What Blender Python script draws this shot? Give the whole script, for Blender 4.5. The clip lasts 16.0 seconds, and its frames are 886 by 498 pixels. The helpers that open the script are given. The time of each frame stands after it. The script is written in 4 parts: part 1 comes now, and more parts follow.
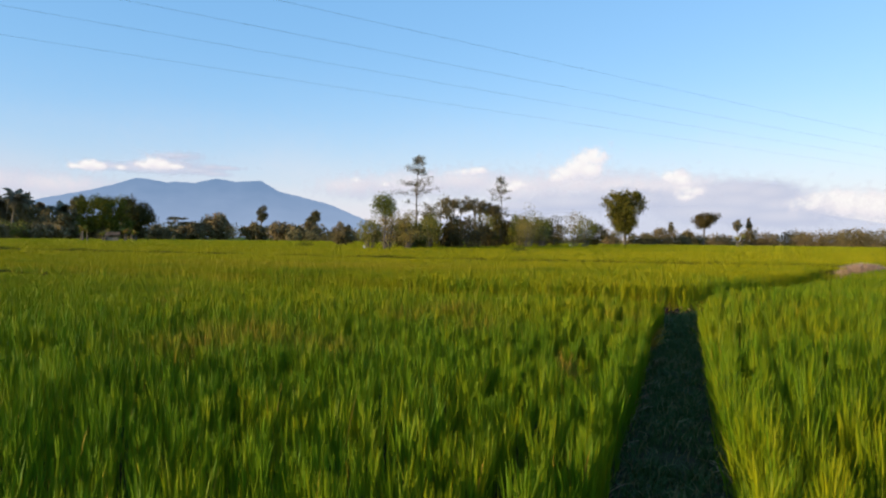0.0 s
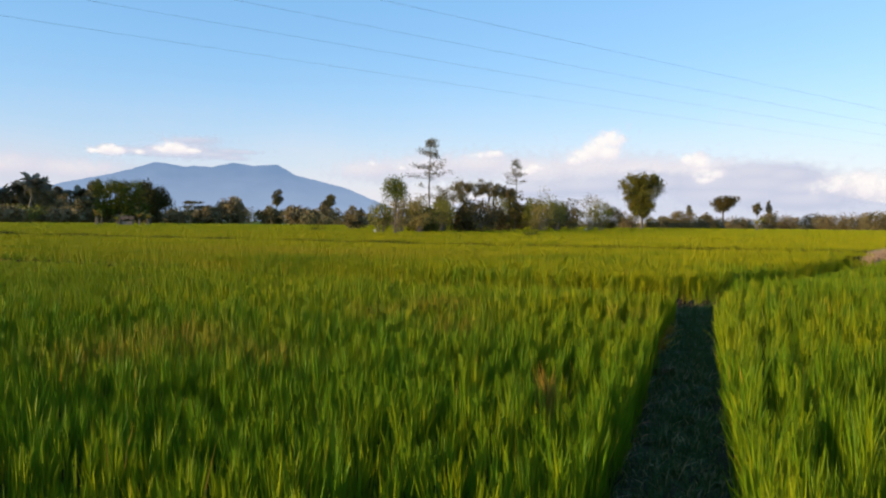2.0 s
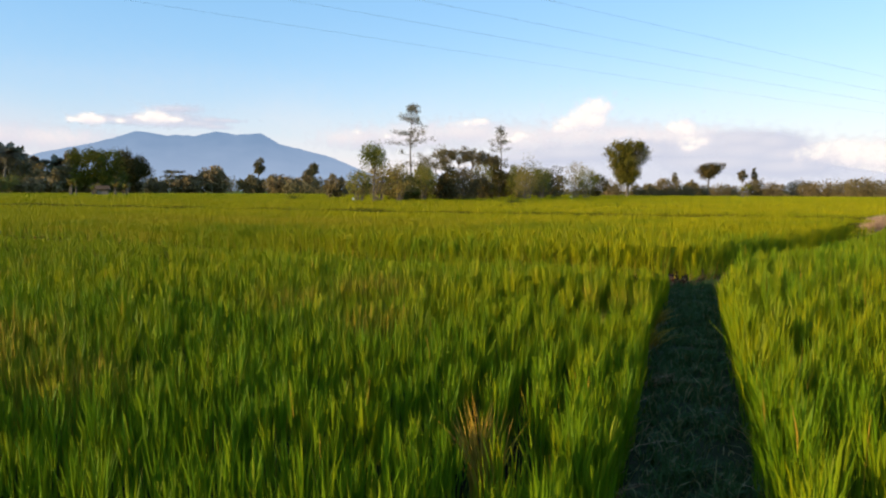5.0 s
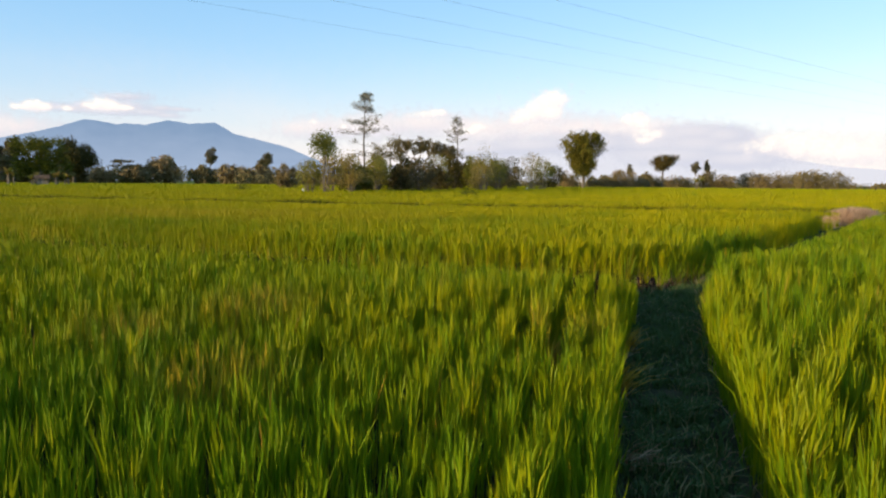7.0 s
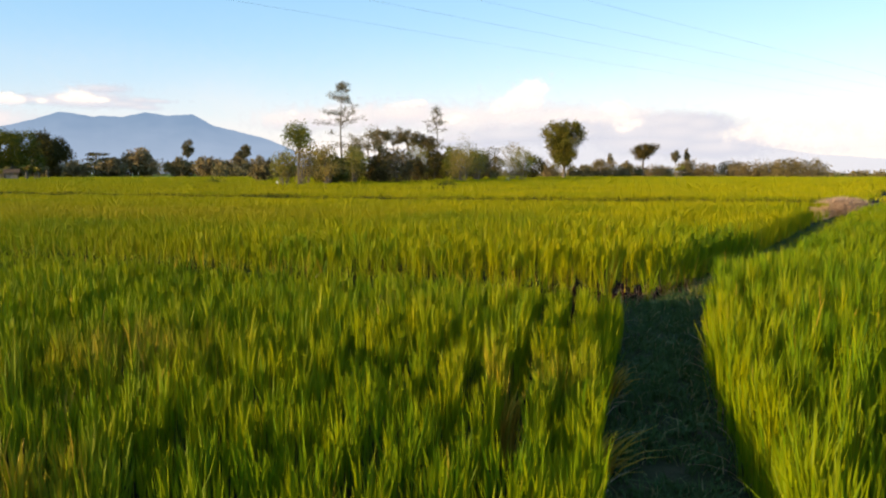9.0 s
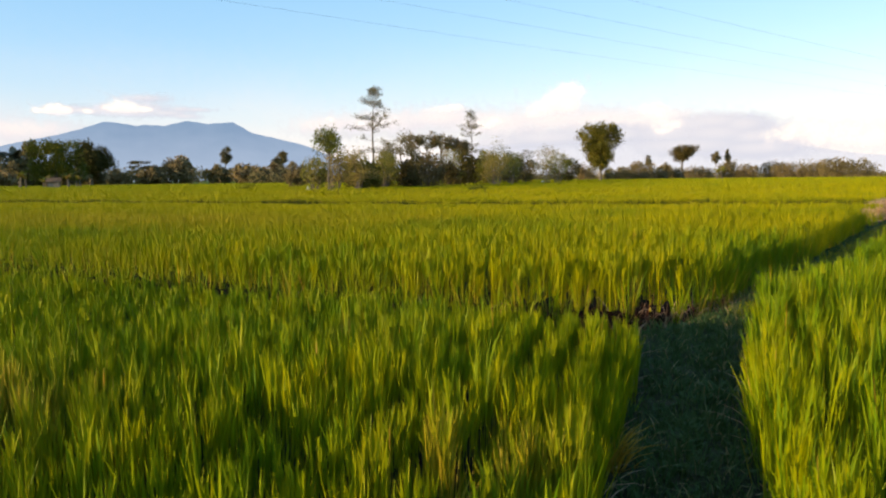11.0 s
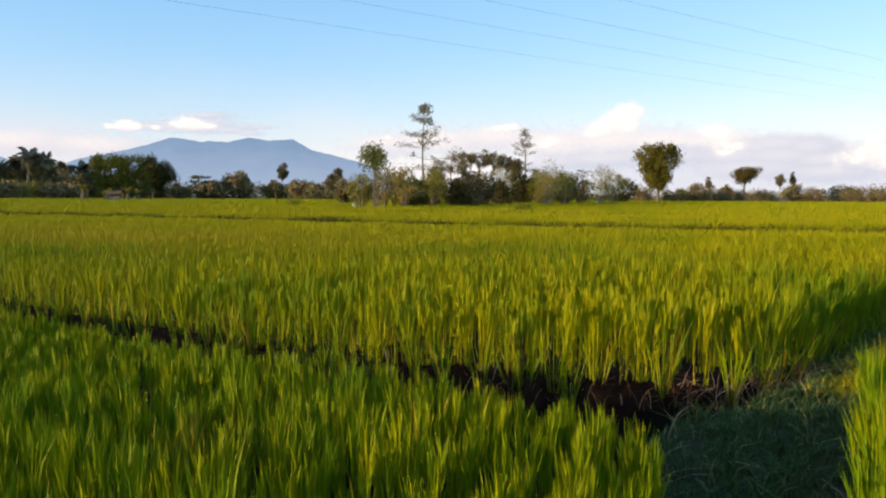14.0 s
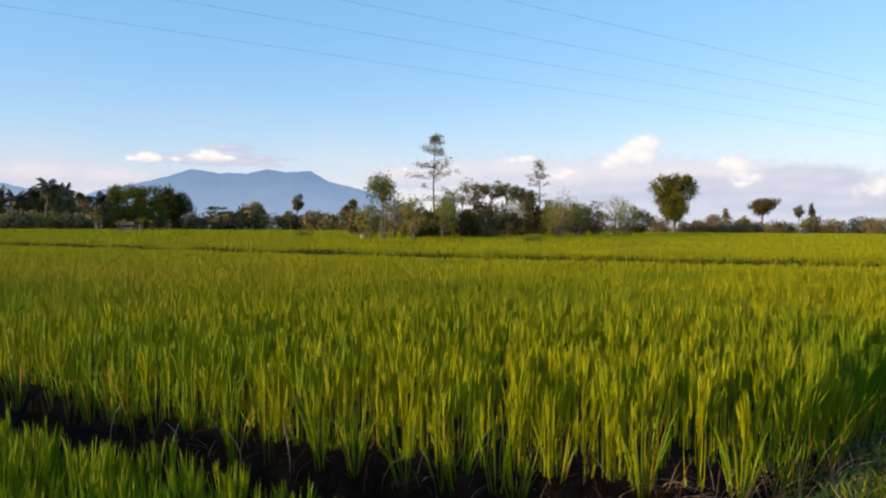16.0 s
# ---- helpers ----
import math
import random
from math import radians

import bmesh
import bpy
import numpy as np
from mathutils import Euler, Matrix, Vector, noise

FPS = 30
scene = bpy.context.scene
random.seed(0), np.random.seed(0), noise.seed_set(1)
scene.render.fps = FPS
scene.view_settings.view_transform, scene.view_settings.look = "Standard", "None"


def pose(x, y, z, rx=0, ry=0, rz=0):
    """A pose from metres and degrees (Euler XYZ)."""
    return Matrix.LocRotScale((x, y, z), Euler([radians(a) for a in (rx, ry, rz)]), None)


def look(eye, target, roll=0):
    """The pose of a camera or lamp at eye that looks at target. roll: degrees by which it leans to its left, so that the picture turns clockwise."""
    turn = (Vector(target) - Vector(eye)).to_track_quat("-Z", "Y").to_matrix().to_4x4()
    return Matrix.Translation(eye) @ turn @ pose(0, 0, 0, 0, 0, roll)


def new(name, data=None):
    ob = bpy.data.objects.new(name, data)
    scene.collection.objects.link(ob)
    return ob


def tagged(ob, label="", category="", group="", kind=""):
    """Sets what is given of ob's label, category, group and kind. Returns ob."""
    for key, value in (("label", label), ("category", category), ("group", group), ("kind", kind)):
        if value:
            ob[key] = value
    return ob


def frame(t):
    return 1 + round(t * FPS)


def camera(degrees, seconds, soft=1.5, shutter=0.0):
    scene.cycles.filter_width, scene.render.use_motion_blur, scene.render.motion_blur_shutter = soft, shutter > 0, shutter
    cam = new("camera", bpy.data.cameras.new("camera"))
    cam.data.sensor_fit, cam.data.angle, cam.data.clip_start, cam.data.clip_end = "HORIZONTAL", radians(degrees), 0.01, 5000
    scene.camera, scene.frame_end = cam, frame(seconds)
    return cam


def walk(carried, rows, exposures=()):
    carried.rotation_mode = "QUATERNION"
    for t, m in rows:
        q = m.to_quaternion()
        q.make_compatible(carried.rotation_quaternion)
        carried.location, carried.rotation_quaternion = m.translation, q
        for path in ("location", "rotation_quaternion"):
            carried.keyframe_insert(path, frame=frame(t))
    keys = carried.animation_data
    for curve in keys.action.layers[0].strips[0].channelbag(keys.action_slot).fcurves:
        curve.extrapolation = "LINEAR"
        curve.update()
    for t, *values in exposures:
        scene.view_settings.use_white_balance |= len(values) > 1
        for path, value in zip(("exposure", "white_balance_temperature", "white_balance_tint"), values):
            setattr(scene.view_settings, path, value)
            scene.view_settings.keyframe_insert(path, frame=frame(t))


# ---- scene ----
cam = camera(62.19, 16.0, soft=2.2)
walk(cam, [
    (0.0, pose(0.131, -16.263, 1.563, 89.22, -0.59, 19.05)),
    (0.5, pose(0.157, -15.898, 1.589, 89.03, -0.58, 19.29)),
    (1.0, pose(0.190, -15.534, 1.584, 88.69, -0.58, 19.60)),
    (1.5, pose(0.186, -15.161, 1.585, 88.61, -0.65, 19.83)),
    (2.0, pose(0.159, -14.800, 1.604, 87.93, -0.53, 20.33)),
    (2.5, pose(0.145, -14.449, 1.577, 87.64, -0.59, 20.98)),
    (3.0, pose(0.111, -14.064, 1.566, 86.74, -0.46, 21.41)),
    (3.5, pose(0.042, -13.685, 1.536, 86.60, -0.50, 20.99)),
    (4.0, pose(0.006, -13.356, 1.517, 86.64, -0.50, 21.25)),
    (4.5, pose(-0.015, -13.013, 1.519, 86.06, -0.35, 20.31)),
    (7.0, pose(-0.273, -10.554, 1.486, 84.83, -0.46, 15.95)),
    (7.5, pose(-0.303, -10.151, 1.488, 84.72, -0.40, 14.96)),
    (8.0, pose(-0.310, -9.798, 1.521, 83.94, -0.42, 15.22)),
    (8.5, pose(-0.323, -9.439, 1.523, 84.05, -0.19, 15.23)),
    (9.0, pose(-0.338, -9.067, 1.553, 84.10, 0.02, 14.50)),
    (11.5, pose(-0.183, -7.384, 1.508, 84.54, 0.34, 18.38)),
    (12.0, pose(-0.206, -7.069, 1.546, 84.77, -0.11, 19.47)),
    (12.5, pose(-0.161, -6.760, 1.536, 85.32, 0.11, 21.00)),
    (13.0, pose(-0.123, -6.396, 1.534, 84.69, 0.00, 22.14)),
    (13.5, pose(-0.122, -5.991, 1.519, 85.89, -0.18, 22.23)),
    (14.0, pose(-0.160, -5.525, 1.504, 85.91, -0.26, 21.62)),
    (14.5, pose(-0.148, -5.142, 1.523, 86.78, -0.34, 22.19)),
    (15.0, pose(-0.145, -4.718, 1.498, 87.30, -0.57, 21.76)),
    (15.5, pose(-0.129, -4.324, 1.481, 88.17, -0.44, 22.46)),
    (16.0, pose(-0.078, -3.908, 1.515, 88.33, -0.34, 22.88)),
], [(0, 0.03, 6450, 10), (4, 0.15, 6720, 10), (7.5, 0.28, 7150, 10), (9, 0.34, 7350, 10), (12.5, 0.33, 7300, 10), (14.5, 0.23, 6950, 10), (16, 0.10, 6600, 10)])

# ---------------------------------------------------------------- light
SUN_AZ, SUN_EL = radians(-137), radians(8.4)          # azimuth from +y towards +x
sun_dir = Vector((math.sin(SUN_AZ) * math.cos(SUN_EL), math.cos(SUN_AZ) * math.cos(SUN_EL), math.sin(SUN_EL)))
world = bpy.data.worlds.new("sky")
scene.world = world
world.use_nodes = True
wn = world.node_tree.nodes
sky = wn.new("ShaderNodeTexSky")
sky.sky_type = "NISHITA"
sky.sun_disc = False
sky.sun_elevation, sky.sun_rotation = SUN_EL, SUN_AZ
sky.air_density, sky.dust_density, sky.ozone_density = 1.0, 0.4, 1.0
vivid = wn.new("ShaderNodeHueSaturation")
vivid.inputs["Saturation"].default_value = 1.0
tint = wn.new("ShaderNodeMix")
tint.data_type, tint.blend_type = "RGBA", "MULTIPLY"
tint.inputs[0].default_value = 1.0
tint.inputs[7].default_value = (1.0, 0.98, 1.08, 1)
world.node_tree.links.new(sky.outputs[0], tint.inputs[6])
world.node_tree.links.new(tint.outputs[2], vivid.inputs["Color"])
haze = wn.new("ShaderNodeMix")
haze.data_type, haze.blend_type = "RGBA", "ADD"
haze.inputs[0].default_value = 1.0
haze.inputs[7].default_value = (0.52, 2.0, 4.05, 1)
world.node_tree.links.new(vivid.outputs[0], haze.inputs[6])
world.node_tree.links.new(haze.outputs[2], wn["Background"].inputs[0])
wn["Background"].inputs[1].default_value = 0.125
sun_data = bpy.data.lights.new("sun", "SUN")
sun_data.energy, sun_data.angle, sun_data.color = 5.0, radians(0.6), (1.0, 0.82, 0.52)
sun = new("sun", sun_data)
sun.matrix_world = look(sun_dir * 100, (0, 0, 0))

# ---------------------------------------------------------------- materials
rng = np.random.default_rng(7)


def material(name, rough=0.8, shine=0.5):
    m = bpy.data.materials.new(name)
    m.use_nodes = True
    nt = m.node_tree
    b = nt.nodes["Principled BSDF"]
    b.inputs["Roughness"].default_value = rough
    b.inputs["Specular IOR Level"].default_value = shine
    return m, nt, b


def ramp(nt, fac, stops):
    r = nt.nodes.new("ShaderNodeValToRGB")
    el = r.color_ramp.elements
    while len(el) < len(stops):
        el.new(0.5)
    for e, (p, c) in zip(el, stops):
        e.position, e.color = p, (*c, 1)
    nt.links.new(fac, r.inputs[0])
    return r.outputs[0]


def noise_tex(nt, scale, detail=4.0, kind="Object"):
    tc = nt.nodes.new("ShaderNodeTexCoord")
    n = nt.nodes.new("ShaderNodeTexNoise")
    n.inputs["Scale"].default_value, n.inputs["Detail"].default_value = scale, detail
    nt.links.new(tc.outputs[kind], n.inputs["Vector"])
    return n.outputs["Fac"]


def mix_col(nt, fac, a, b):
    m = nt.nodes.new("ShaderNodeMix")
    m.data_type = "RGBA"
    if isinstance(fac, float):
        m.inputs[0].default_value = fac
    else:
        nt.links.new(fac, m.inputs[0])
    for sock, v in ((m.inputs[6], a), (m.inputs[7], b)):
        if isinstance(v, tuple):
            sock.default_value = (*v, 1)
        else:
            nt.links.new(v, sock)
    return m.outputs[2]


def attr(nt, name):
    a = nt.nodes.new("ShaderNodeAttribute")
    a.attribute_name = name
    return a.outputs["Fac"]


def bump(nt, b, fac, strength, dist):
    n = nt.nodes.new("ShaderNodeBump")
    n.inputs["Strength"].default_value, n.inputs["Distance"].default_value = strength, dist
    nt.links.new(fac, n.inputs["Height"])
    nt.links.new(n.outputs[0], b.inputs["Normal"])


def leafy(name, fresh, old, dry, thin=0.45, rough=0.6, shine=0.1):
    """Blades and leaves: tone mixes fresh and old growth, dry turns it to straw; thin lets light through."""
    m, nt, b = material(name, rough)
    col = mix_col(nt, attr(nt, "tone"), fresh, old)
    col = mix_col(nt, attr(nt, "dry"), col, dry)
    nt.links.new(col, b.inputs["Base Color"])
    b.inputs["Specular IOR Level"].default_value = shine
    tr = nt.nodes.new("ShaderNodeBsdfTranslucent")
    nt.links.new(col, tr.inputs[0])
    mx = nt.nodes.new("ShaderNodeMixShader")
    mx.inputs[0].default_value = thin
    nt.links.new(b.outputs[0], mx.inputs[1])
    nt.links.new(tr.outputs[0], mx.inputs[2])
    nt.links.new(mx.outputs[0], nt.nodes["Material Output"].inputs[0])
    return m


MAT_RICE = leafy("rice_leaf", (0.103, 0.180, 0.004), (0.40, 0.328, 0.003), (0.46, 0.24, 0.03), 0.14, 0.50, 0.10)
MAT_GRASS = leafy("path_grass", (0.042, 0.085, 0.024), (0.078, 0.110, 0.031), (0.32, 0.23, 0.11), 0.25)
MAT_STRAW = leafy("straw", (0.50, 0.31, 0.19), (0.60, 0.41, 0.28), (0.17, 0.052, 0.022), 0.2, 0.7)
MAT_LEAF = leafy("tree_leaf", (0.060, 0.072, 0.008), (0.17, 0.145, 0.016), (0.28, 0.15, 0.05), 0.2)
MAT_LEAF_LIGHT = leafy("light_tree_leaf", (0.105, 0.128, 0.018), (0.235, 0.205, 0.038), (0.36, 0.21, 0.08), 0.25)
MAT_LEAF_DARK = leafy("dark_tree_leaf", (0.036, 0.034, 0.008), (0.095, 0.072, 0.016), (0.18, 0.10, 0.045), 0.1)
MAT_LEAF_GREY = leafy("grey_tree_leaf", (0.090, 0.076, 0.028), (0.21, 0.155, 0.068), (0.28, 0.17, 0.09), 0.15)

MAT_LEAF_PALE = leafy("pale_tree_leaf", (0.135, 0.125, 0.08), (0.30, 0.255, 0.19), (0.30, 0.22, 0.16), 0.25)
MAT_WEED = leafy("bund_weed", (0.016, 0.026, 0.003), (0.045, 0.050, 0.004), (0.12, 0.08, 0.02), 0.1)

MAT_MUD, nt, b = material("paddy_mud", 0.9, 0.08)
# mud set near black to keep the ditch and the gaps between hills dark
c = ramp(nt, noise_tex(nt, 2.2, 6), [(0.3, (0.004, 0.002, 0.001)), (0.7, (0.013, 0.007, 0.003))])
d = ramp(nt, noise_tex(nt, 0.02, 5), [(0.35, (0.10, 0.17, 0.025)), (0.65, (0.17, 0.20, 0.03))])
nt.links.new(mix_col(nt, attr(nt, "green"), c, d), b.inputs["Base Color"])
bump(nt, b, noise_tex(nt, 9, 6), 0.6, 0.03)

MAT_EARTH, nt, b = material("path_earth", 0.95, 0.05)
c = ramp(nt, noise_tex(nt, 3.0, 8), [(0.3, (0.020, 0.020, 0.010)), (0.55, (0.040, 0.038, 0.018)), (0.75, (0.085, 0.055, 0.034))])
nt.links.new(c, b.inputs["Base Color"])
bump(nt, b, noise_tex(nt, 28, 6), 0.8, 0.02)

MAT_BARK, nt, b = material("bark", 0.9)
nt.links.new(ramp(nt, noise_tex(nt, 3, 6), [(0.3, (0.075, 0.057, 0.042)), (0.7, (0.185, 0.15, 0.115))]), b.inputs["Base Color"])
bump(nt, b, noise_tex(nt, 14, 5), 0.6, 0.03)

MAT_WIRE, nt, b = material("wire_metal", 0.5)
b.inputs["Base Color"].default_value = (0.09, 0.09, 0.10, 1)
b.inputs["Metallic"].default_value = 0.6

MAT_WALL, nt, b = material("pale_wall", 0.9)
nt.links.new(ramp(nt, noise_tex(nt, 2, 5), [(0.3, (0.20, 0.15, 0.11)), (0.7, (0.32, 0.25, 0.19))]), b.inputs["Base Color"])
MAT_ROOF, nt, b = material("clay_roof", 0.9)
nt.links.new(ramp(nt, noise_tex(nt, 4, 5), [(0.3, (0.20, 0.11, 0.06)), (0.7, (0.36, 0.22, 0.13))]), b.inputs["Base Color"])
MAT_SACK, nt, b = material("white_sack", 0.7)
nt.links.new(ramp(nt, noise_tex(nt, 5, 5), [(0.3, (0.42, 0.40, 0.36)), (0.7, (0.56, 0.54, 0.50))]), b.inputs["Base Color"])


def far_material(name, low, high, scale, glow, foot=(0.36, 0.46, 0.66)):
    """Distant land: a near-black diffuse slope with blue haze painted in as emission, paler towards the foot."""
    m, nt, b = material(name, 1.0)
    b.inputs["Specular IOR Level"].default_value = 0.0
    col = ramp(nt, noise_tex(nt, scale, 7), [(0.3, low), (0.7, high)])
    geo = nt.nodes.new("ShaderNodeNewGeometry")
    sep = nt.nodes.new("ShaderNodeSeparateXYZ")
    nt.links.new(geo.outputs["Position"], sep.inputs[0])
    foot_haze = nt.nodes.new("ShaderNodeMapRange")
    foot_haze.inputs[1].default_value, foot_haze.inputs[2].default_value = 330.0, 0.0
    foot_haze.inputs[3].default_value, foot_haze.inputs[4].default_value = 0.0, 0.62
    nt.links.new(sep.outputs[2], foot_haze.inputs[0])
    col = mix_col(nt, foot_haze.outputs[0], col, foot)
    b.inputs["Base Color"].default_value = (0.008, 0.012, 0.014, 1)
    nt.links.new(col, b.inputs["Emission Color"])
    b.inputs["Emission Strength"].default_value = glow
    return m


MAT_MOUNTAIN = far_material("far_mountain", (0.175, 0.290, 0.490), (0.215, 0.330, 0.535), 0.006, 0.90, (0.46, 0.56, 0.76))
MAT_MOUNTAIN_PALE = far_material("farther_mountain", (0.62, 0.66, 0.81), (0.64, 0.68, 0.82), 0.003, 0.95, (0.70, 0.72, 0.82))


# ---------------------------------------------------------------- builders
def mesh_object(name, verts, tris, mat, parent=None, attrs=None, smooth=False):
    verts = np.asarray(verts, dtype=np.float32).reshape(-1, 3)
    tris = np.asarray(tris, dtype=np.int32).reshape(-1, 3)
    me = bpy.data.meshes.new(name)
    me.vertices.add(len(verts))
    me.vertices.foreach_set("co", verts.ravel())
    me.loops.add(tris.size)
    me.loops.foreach_set("vertex_index", tris.ravel())
    me.polygons.add(len(tris))
    me.polygons.foreach_set("loop_start", np.arange(0, tris.size, 3, dtype=np.int32))
    me.polygons.foreach_set("use_smooth", np.full(len(tris), smooth, dtype=bool))
    for key, values in (attrs or {}).items():
        a = me.attributes.new(key, "FLOAT", "POINT")
        a.data.foreach_set("value", np.asarray(values, dtype=np.float32))
    me.update(calc_edges=True)
    me.materials.append(mat)
    ob = new(name, me)
    if parent:
        ob.parent = parent
    return ob


def part(name, bm, mat, parent, label=""):
    me = bpy.data.meshes.new(name)
    bm.normal_update()
    bm.to_mesh(me)
    bm.free()
    me.materials.append(mat)
    ob = new(name, me)
    ob.parent = parent
    return tagged(ob, label)


def waves(x, y, size, seed):
    """Smooth uneven field between about -1 and 1, with lumps of the given size."""
    r = np.random.default_rng(seed)
    out = np.zeros_like(np.asarray(x, dtype=float))
    for k in range(7):
        a, ph, s = r.uniform(0, math.tau), r.uniform(0, math.tau), size * r.uniform(0.55, 1.6)
        out = out + np.sin((np.cos(a) * x + np.sin(a) * y) * math.tau / s + ph + 1.3 * np.sin((np.sin(a) * x - np.cos(a) * y) * math.tau / (s * 1.7) + ph * 2))
    return out / 4.0


def blades(base, height, heading, lean, width, seg, facing=None, out=0.0):
    """Grass blades as strips that bow over. Returns vertices (n, 2*seg+1, 3), triangles and the blade index of each vertex."""
    n = len(base)
    s = np.linspace(0, 1, seg + 1)
    head = np.stack([np.cos(heading), np.sin(heading)], 1)
    if facing is None:
        facing = rng.uniform(0, math.tau, n)
    side = np.stack([np.cos(facing), np.sin(facing), np.zeros(n)], 1)
    shape = np.array([0.5, 0.9, 1.0, 0.7, 0.4])[: seg] if seg > 1 else np.array([1.0])
    verts = np.empty((n, 2 * seg + 1, 3))
    for k in range(seg + 1):
        p = base.copy()
        p[:, :2] += head * (lean * s[k] ** 2 + out * s[k])[:, None]
        p[:, 2] += height * (s[k] - 0.35 * (lean / np.maximum(height, 1e-3)).clip(0, 1.2) * s[k] ** 3)
        if k < seg:
            w = side * (width * shape[k] * 0.5)[:, None]
            verts[:, 2 * k], verts[:, 2 * k + 1] = p - w, p + w
        else:
            verts[:, 2 * seg] = p
    tri = []
    for k in range(seg - 1):
        a = 2 * k
        tri += [(a, a + 1, a + 3), (a, a + 3, a + 2)]
    a = 2 * (seg - 1)
    tri.append((a, a + 1, a + 2))
    tris = (np.arange(n)[:, None, None] * (2 * seg + 1) + np.array(tri)[None]).reshape(-1, 3)
    return verts.reshape(-1, 3), tris, np.repeat(np.arange(n), 2 * seg + 1)


class Heap:
    """Gathers many strips into one mesh."""

    def __init__(self):
        self.v, self.t, self.a, self.n = [], [], {"tone": [], "dry": []}, 0

    def add(self, v, t, index, tone, dry):
        self.v.append(v)
        self.t.append(t + self.n)
        self.n += len(v)
        self.a["tone"].append(np.asarray(tone)[index])
        self.a["dry"].append(np.asarray(dry)[index])

    def build(self, name, mat, parent=None):
        return mesh_object(name, np.concatenate(self.v), np.concatenate(self.t), mat, parent, {k: np.concatenate(x) for k, x in self.a.items()})


# ---------------------------------------------------------------- plan of the fields
MUD = -0.12
PATH_Y = np.array([-60, -13, -9.5, -7, -5, -3, -2.0, -1.2, -0.35, 0.45, 0.85, 1.2, 1.8, 3.3, 6.9, 10.3, 15.8, 20, 27, 60])
PATH_L = np.array([-0.34, -0.34, -0.36, -0.44, -0.47, -0.46, -0.46, -0.46, -0.46, -0.32, -0.02, 0.22, 0.50, 1.10, 2.30, 3.42, 5.26, 6.6, 9.0, 20])
PATH_R = np.array([0.46, 0.40, 0.31, 0.25, 0.21, 0.26, 0.36, 0.50, 0.72, 0.92, 1.08, 1.22, 1.46, 2.06, 3.30, 4.45, 6.3, 7.8, 10.4, 21.6])
GAP_X = np.array([-90, -40, -24, -17, -12, -9, -6.5, -5.3, -3.76, -2.67, -1.8, -1.04, -0.5, 2])
GAP_FAR = np.array([22, 10.2, 5.6, 3.7, 2.25, 1.45, 0.82, 0.56, 0.30, 0.24, 0.26, 0.34, 0.46, 0.6])
GAP_NEAR = np.array([18, 6.4, 2.4, 1.3, 0.8, 0.3, -0.32, -0.58, -0.94, -1.08, -1.22, -1.46, -1.74, -1.9])


def path_left(y):
    return np.interp(y, PATH_Y, PATH_L)


def path_right(y):
    return np.interp(y, PATH_Y, PATH_R)


def slab_left(y):
    """Edge of the trodden slab; it draws back from the rice round the ditch mouth."""
    return path_left(y) + np.interp(y, [-0.6, -0.33, 0.18, 0.7, 1.8, 3.5, 5], [0.0, 0.03, 0.42, 0.44, 0.12, 0.0, 0.0])


def gap_far(x):
    return np.interp(x, GAP_X, GAP_FAR)


def gap_near(x):
    return np.interp(x, GAP_X, GAP_NEAR)


def bund_one(x):
    return 18.4 + 0.13 * np.maximum(0, -12 - x) + 0.25 * np.sin(x * 0.3)


def bund_two(x):
    return 52 + 0.05 * np.maximum(0, -20 - x) + 0.4 * np.sin(x * 0.21) + np.maximum(0, x + 10) * 0.9


def field_of(x, y):
    """Which paddy a spot lies in: 0 none, 1 beside the path, 2 across the path, 3 past the ditch, 4 past the first bund, 5 farthest."""
    f = np.zeros(np.shape(x), dtype=int)
    left = x < path_left(y)
    f[left & (y < gap_near(x))] = 1
    f[(x > path_right(y)) & (y < 24 + 0.3 * x)] = 2
    f[left & (y > gap_far(x)) & (y < bund_one(x))] = 3
    f[(y > bund_one(x) + 4.2) & (y < bund_two(x)) & ((x < path_left(y)) | (x > path_right(y)))] = 4
    f[y > bund_two(x) + 1.8] = 5
    return f


# ---------------------------------------------------------------- ground
def lines(lo, hi, step, far):
    inner = np.arange(lo, hi, step)
    out = step * np.cumsum(1.28 ** np.arange(1, 40))
    out = out[out < far]
    return np.concatenate([lo - out[::-1], inner, hi + out])


gx, gy = lines(-14, 14, 0.34, 4700), lines(-22, 20, 0.34, 4700)
X, Y = np.meshgrid(gx, gy)
inside = (X > path_left(Y) - 0.25) & (X < path_right(Y) + 0.25) & (Y < 60)
Z = MUD + 0.02 * waves(X, Y, 1.1, 3) * (np.abs(X) < 40) + 0.012 * waves(X, Y, 0.4, 4) * (np.abs(X) < 40)
Z = np.where(inside, MUD - 0.05, Z)
bank = (Y > gap_far(X)) & (Y < bund_one(X)) & (X < path_left(Y) - 0.05) & (X > -60)
Z = np.where(bank, Z + 0.12, Z)
ditch = (Y > gap_near(X) + 0.1) & (Y < gap_far(X) - 0.1) & (X < slab_left(Y) - 0.2) & (X > -60)
Z = np.where(ditch, Z - 0.40, Z)
nx, ny = len(gx), len(gy)
idx = np.arange(nx * ny).reshape(ny, nx)
q = np.stack([idx[:-1, :-1], idx[:-1, 1:], idx[1:, 1:], idx[1:, :-1]], -1).reshape(-1, 4)
green = np.clip((np.hypot(X, Y) - 60) / 60, 0, 1)
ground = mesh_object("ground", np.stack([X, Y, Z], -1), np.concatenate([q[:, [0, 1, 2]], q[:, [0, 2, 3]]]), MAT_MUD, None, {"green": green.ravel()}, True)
tagged(ground, "wet brown paddy mud running out to green far fields", "ground", kind="structure")

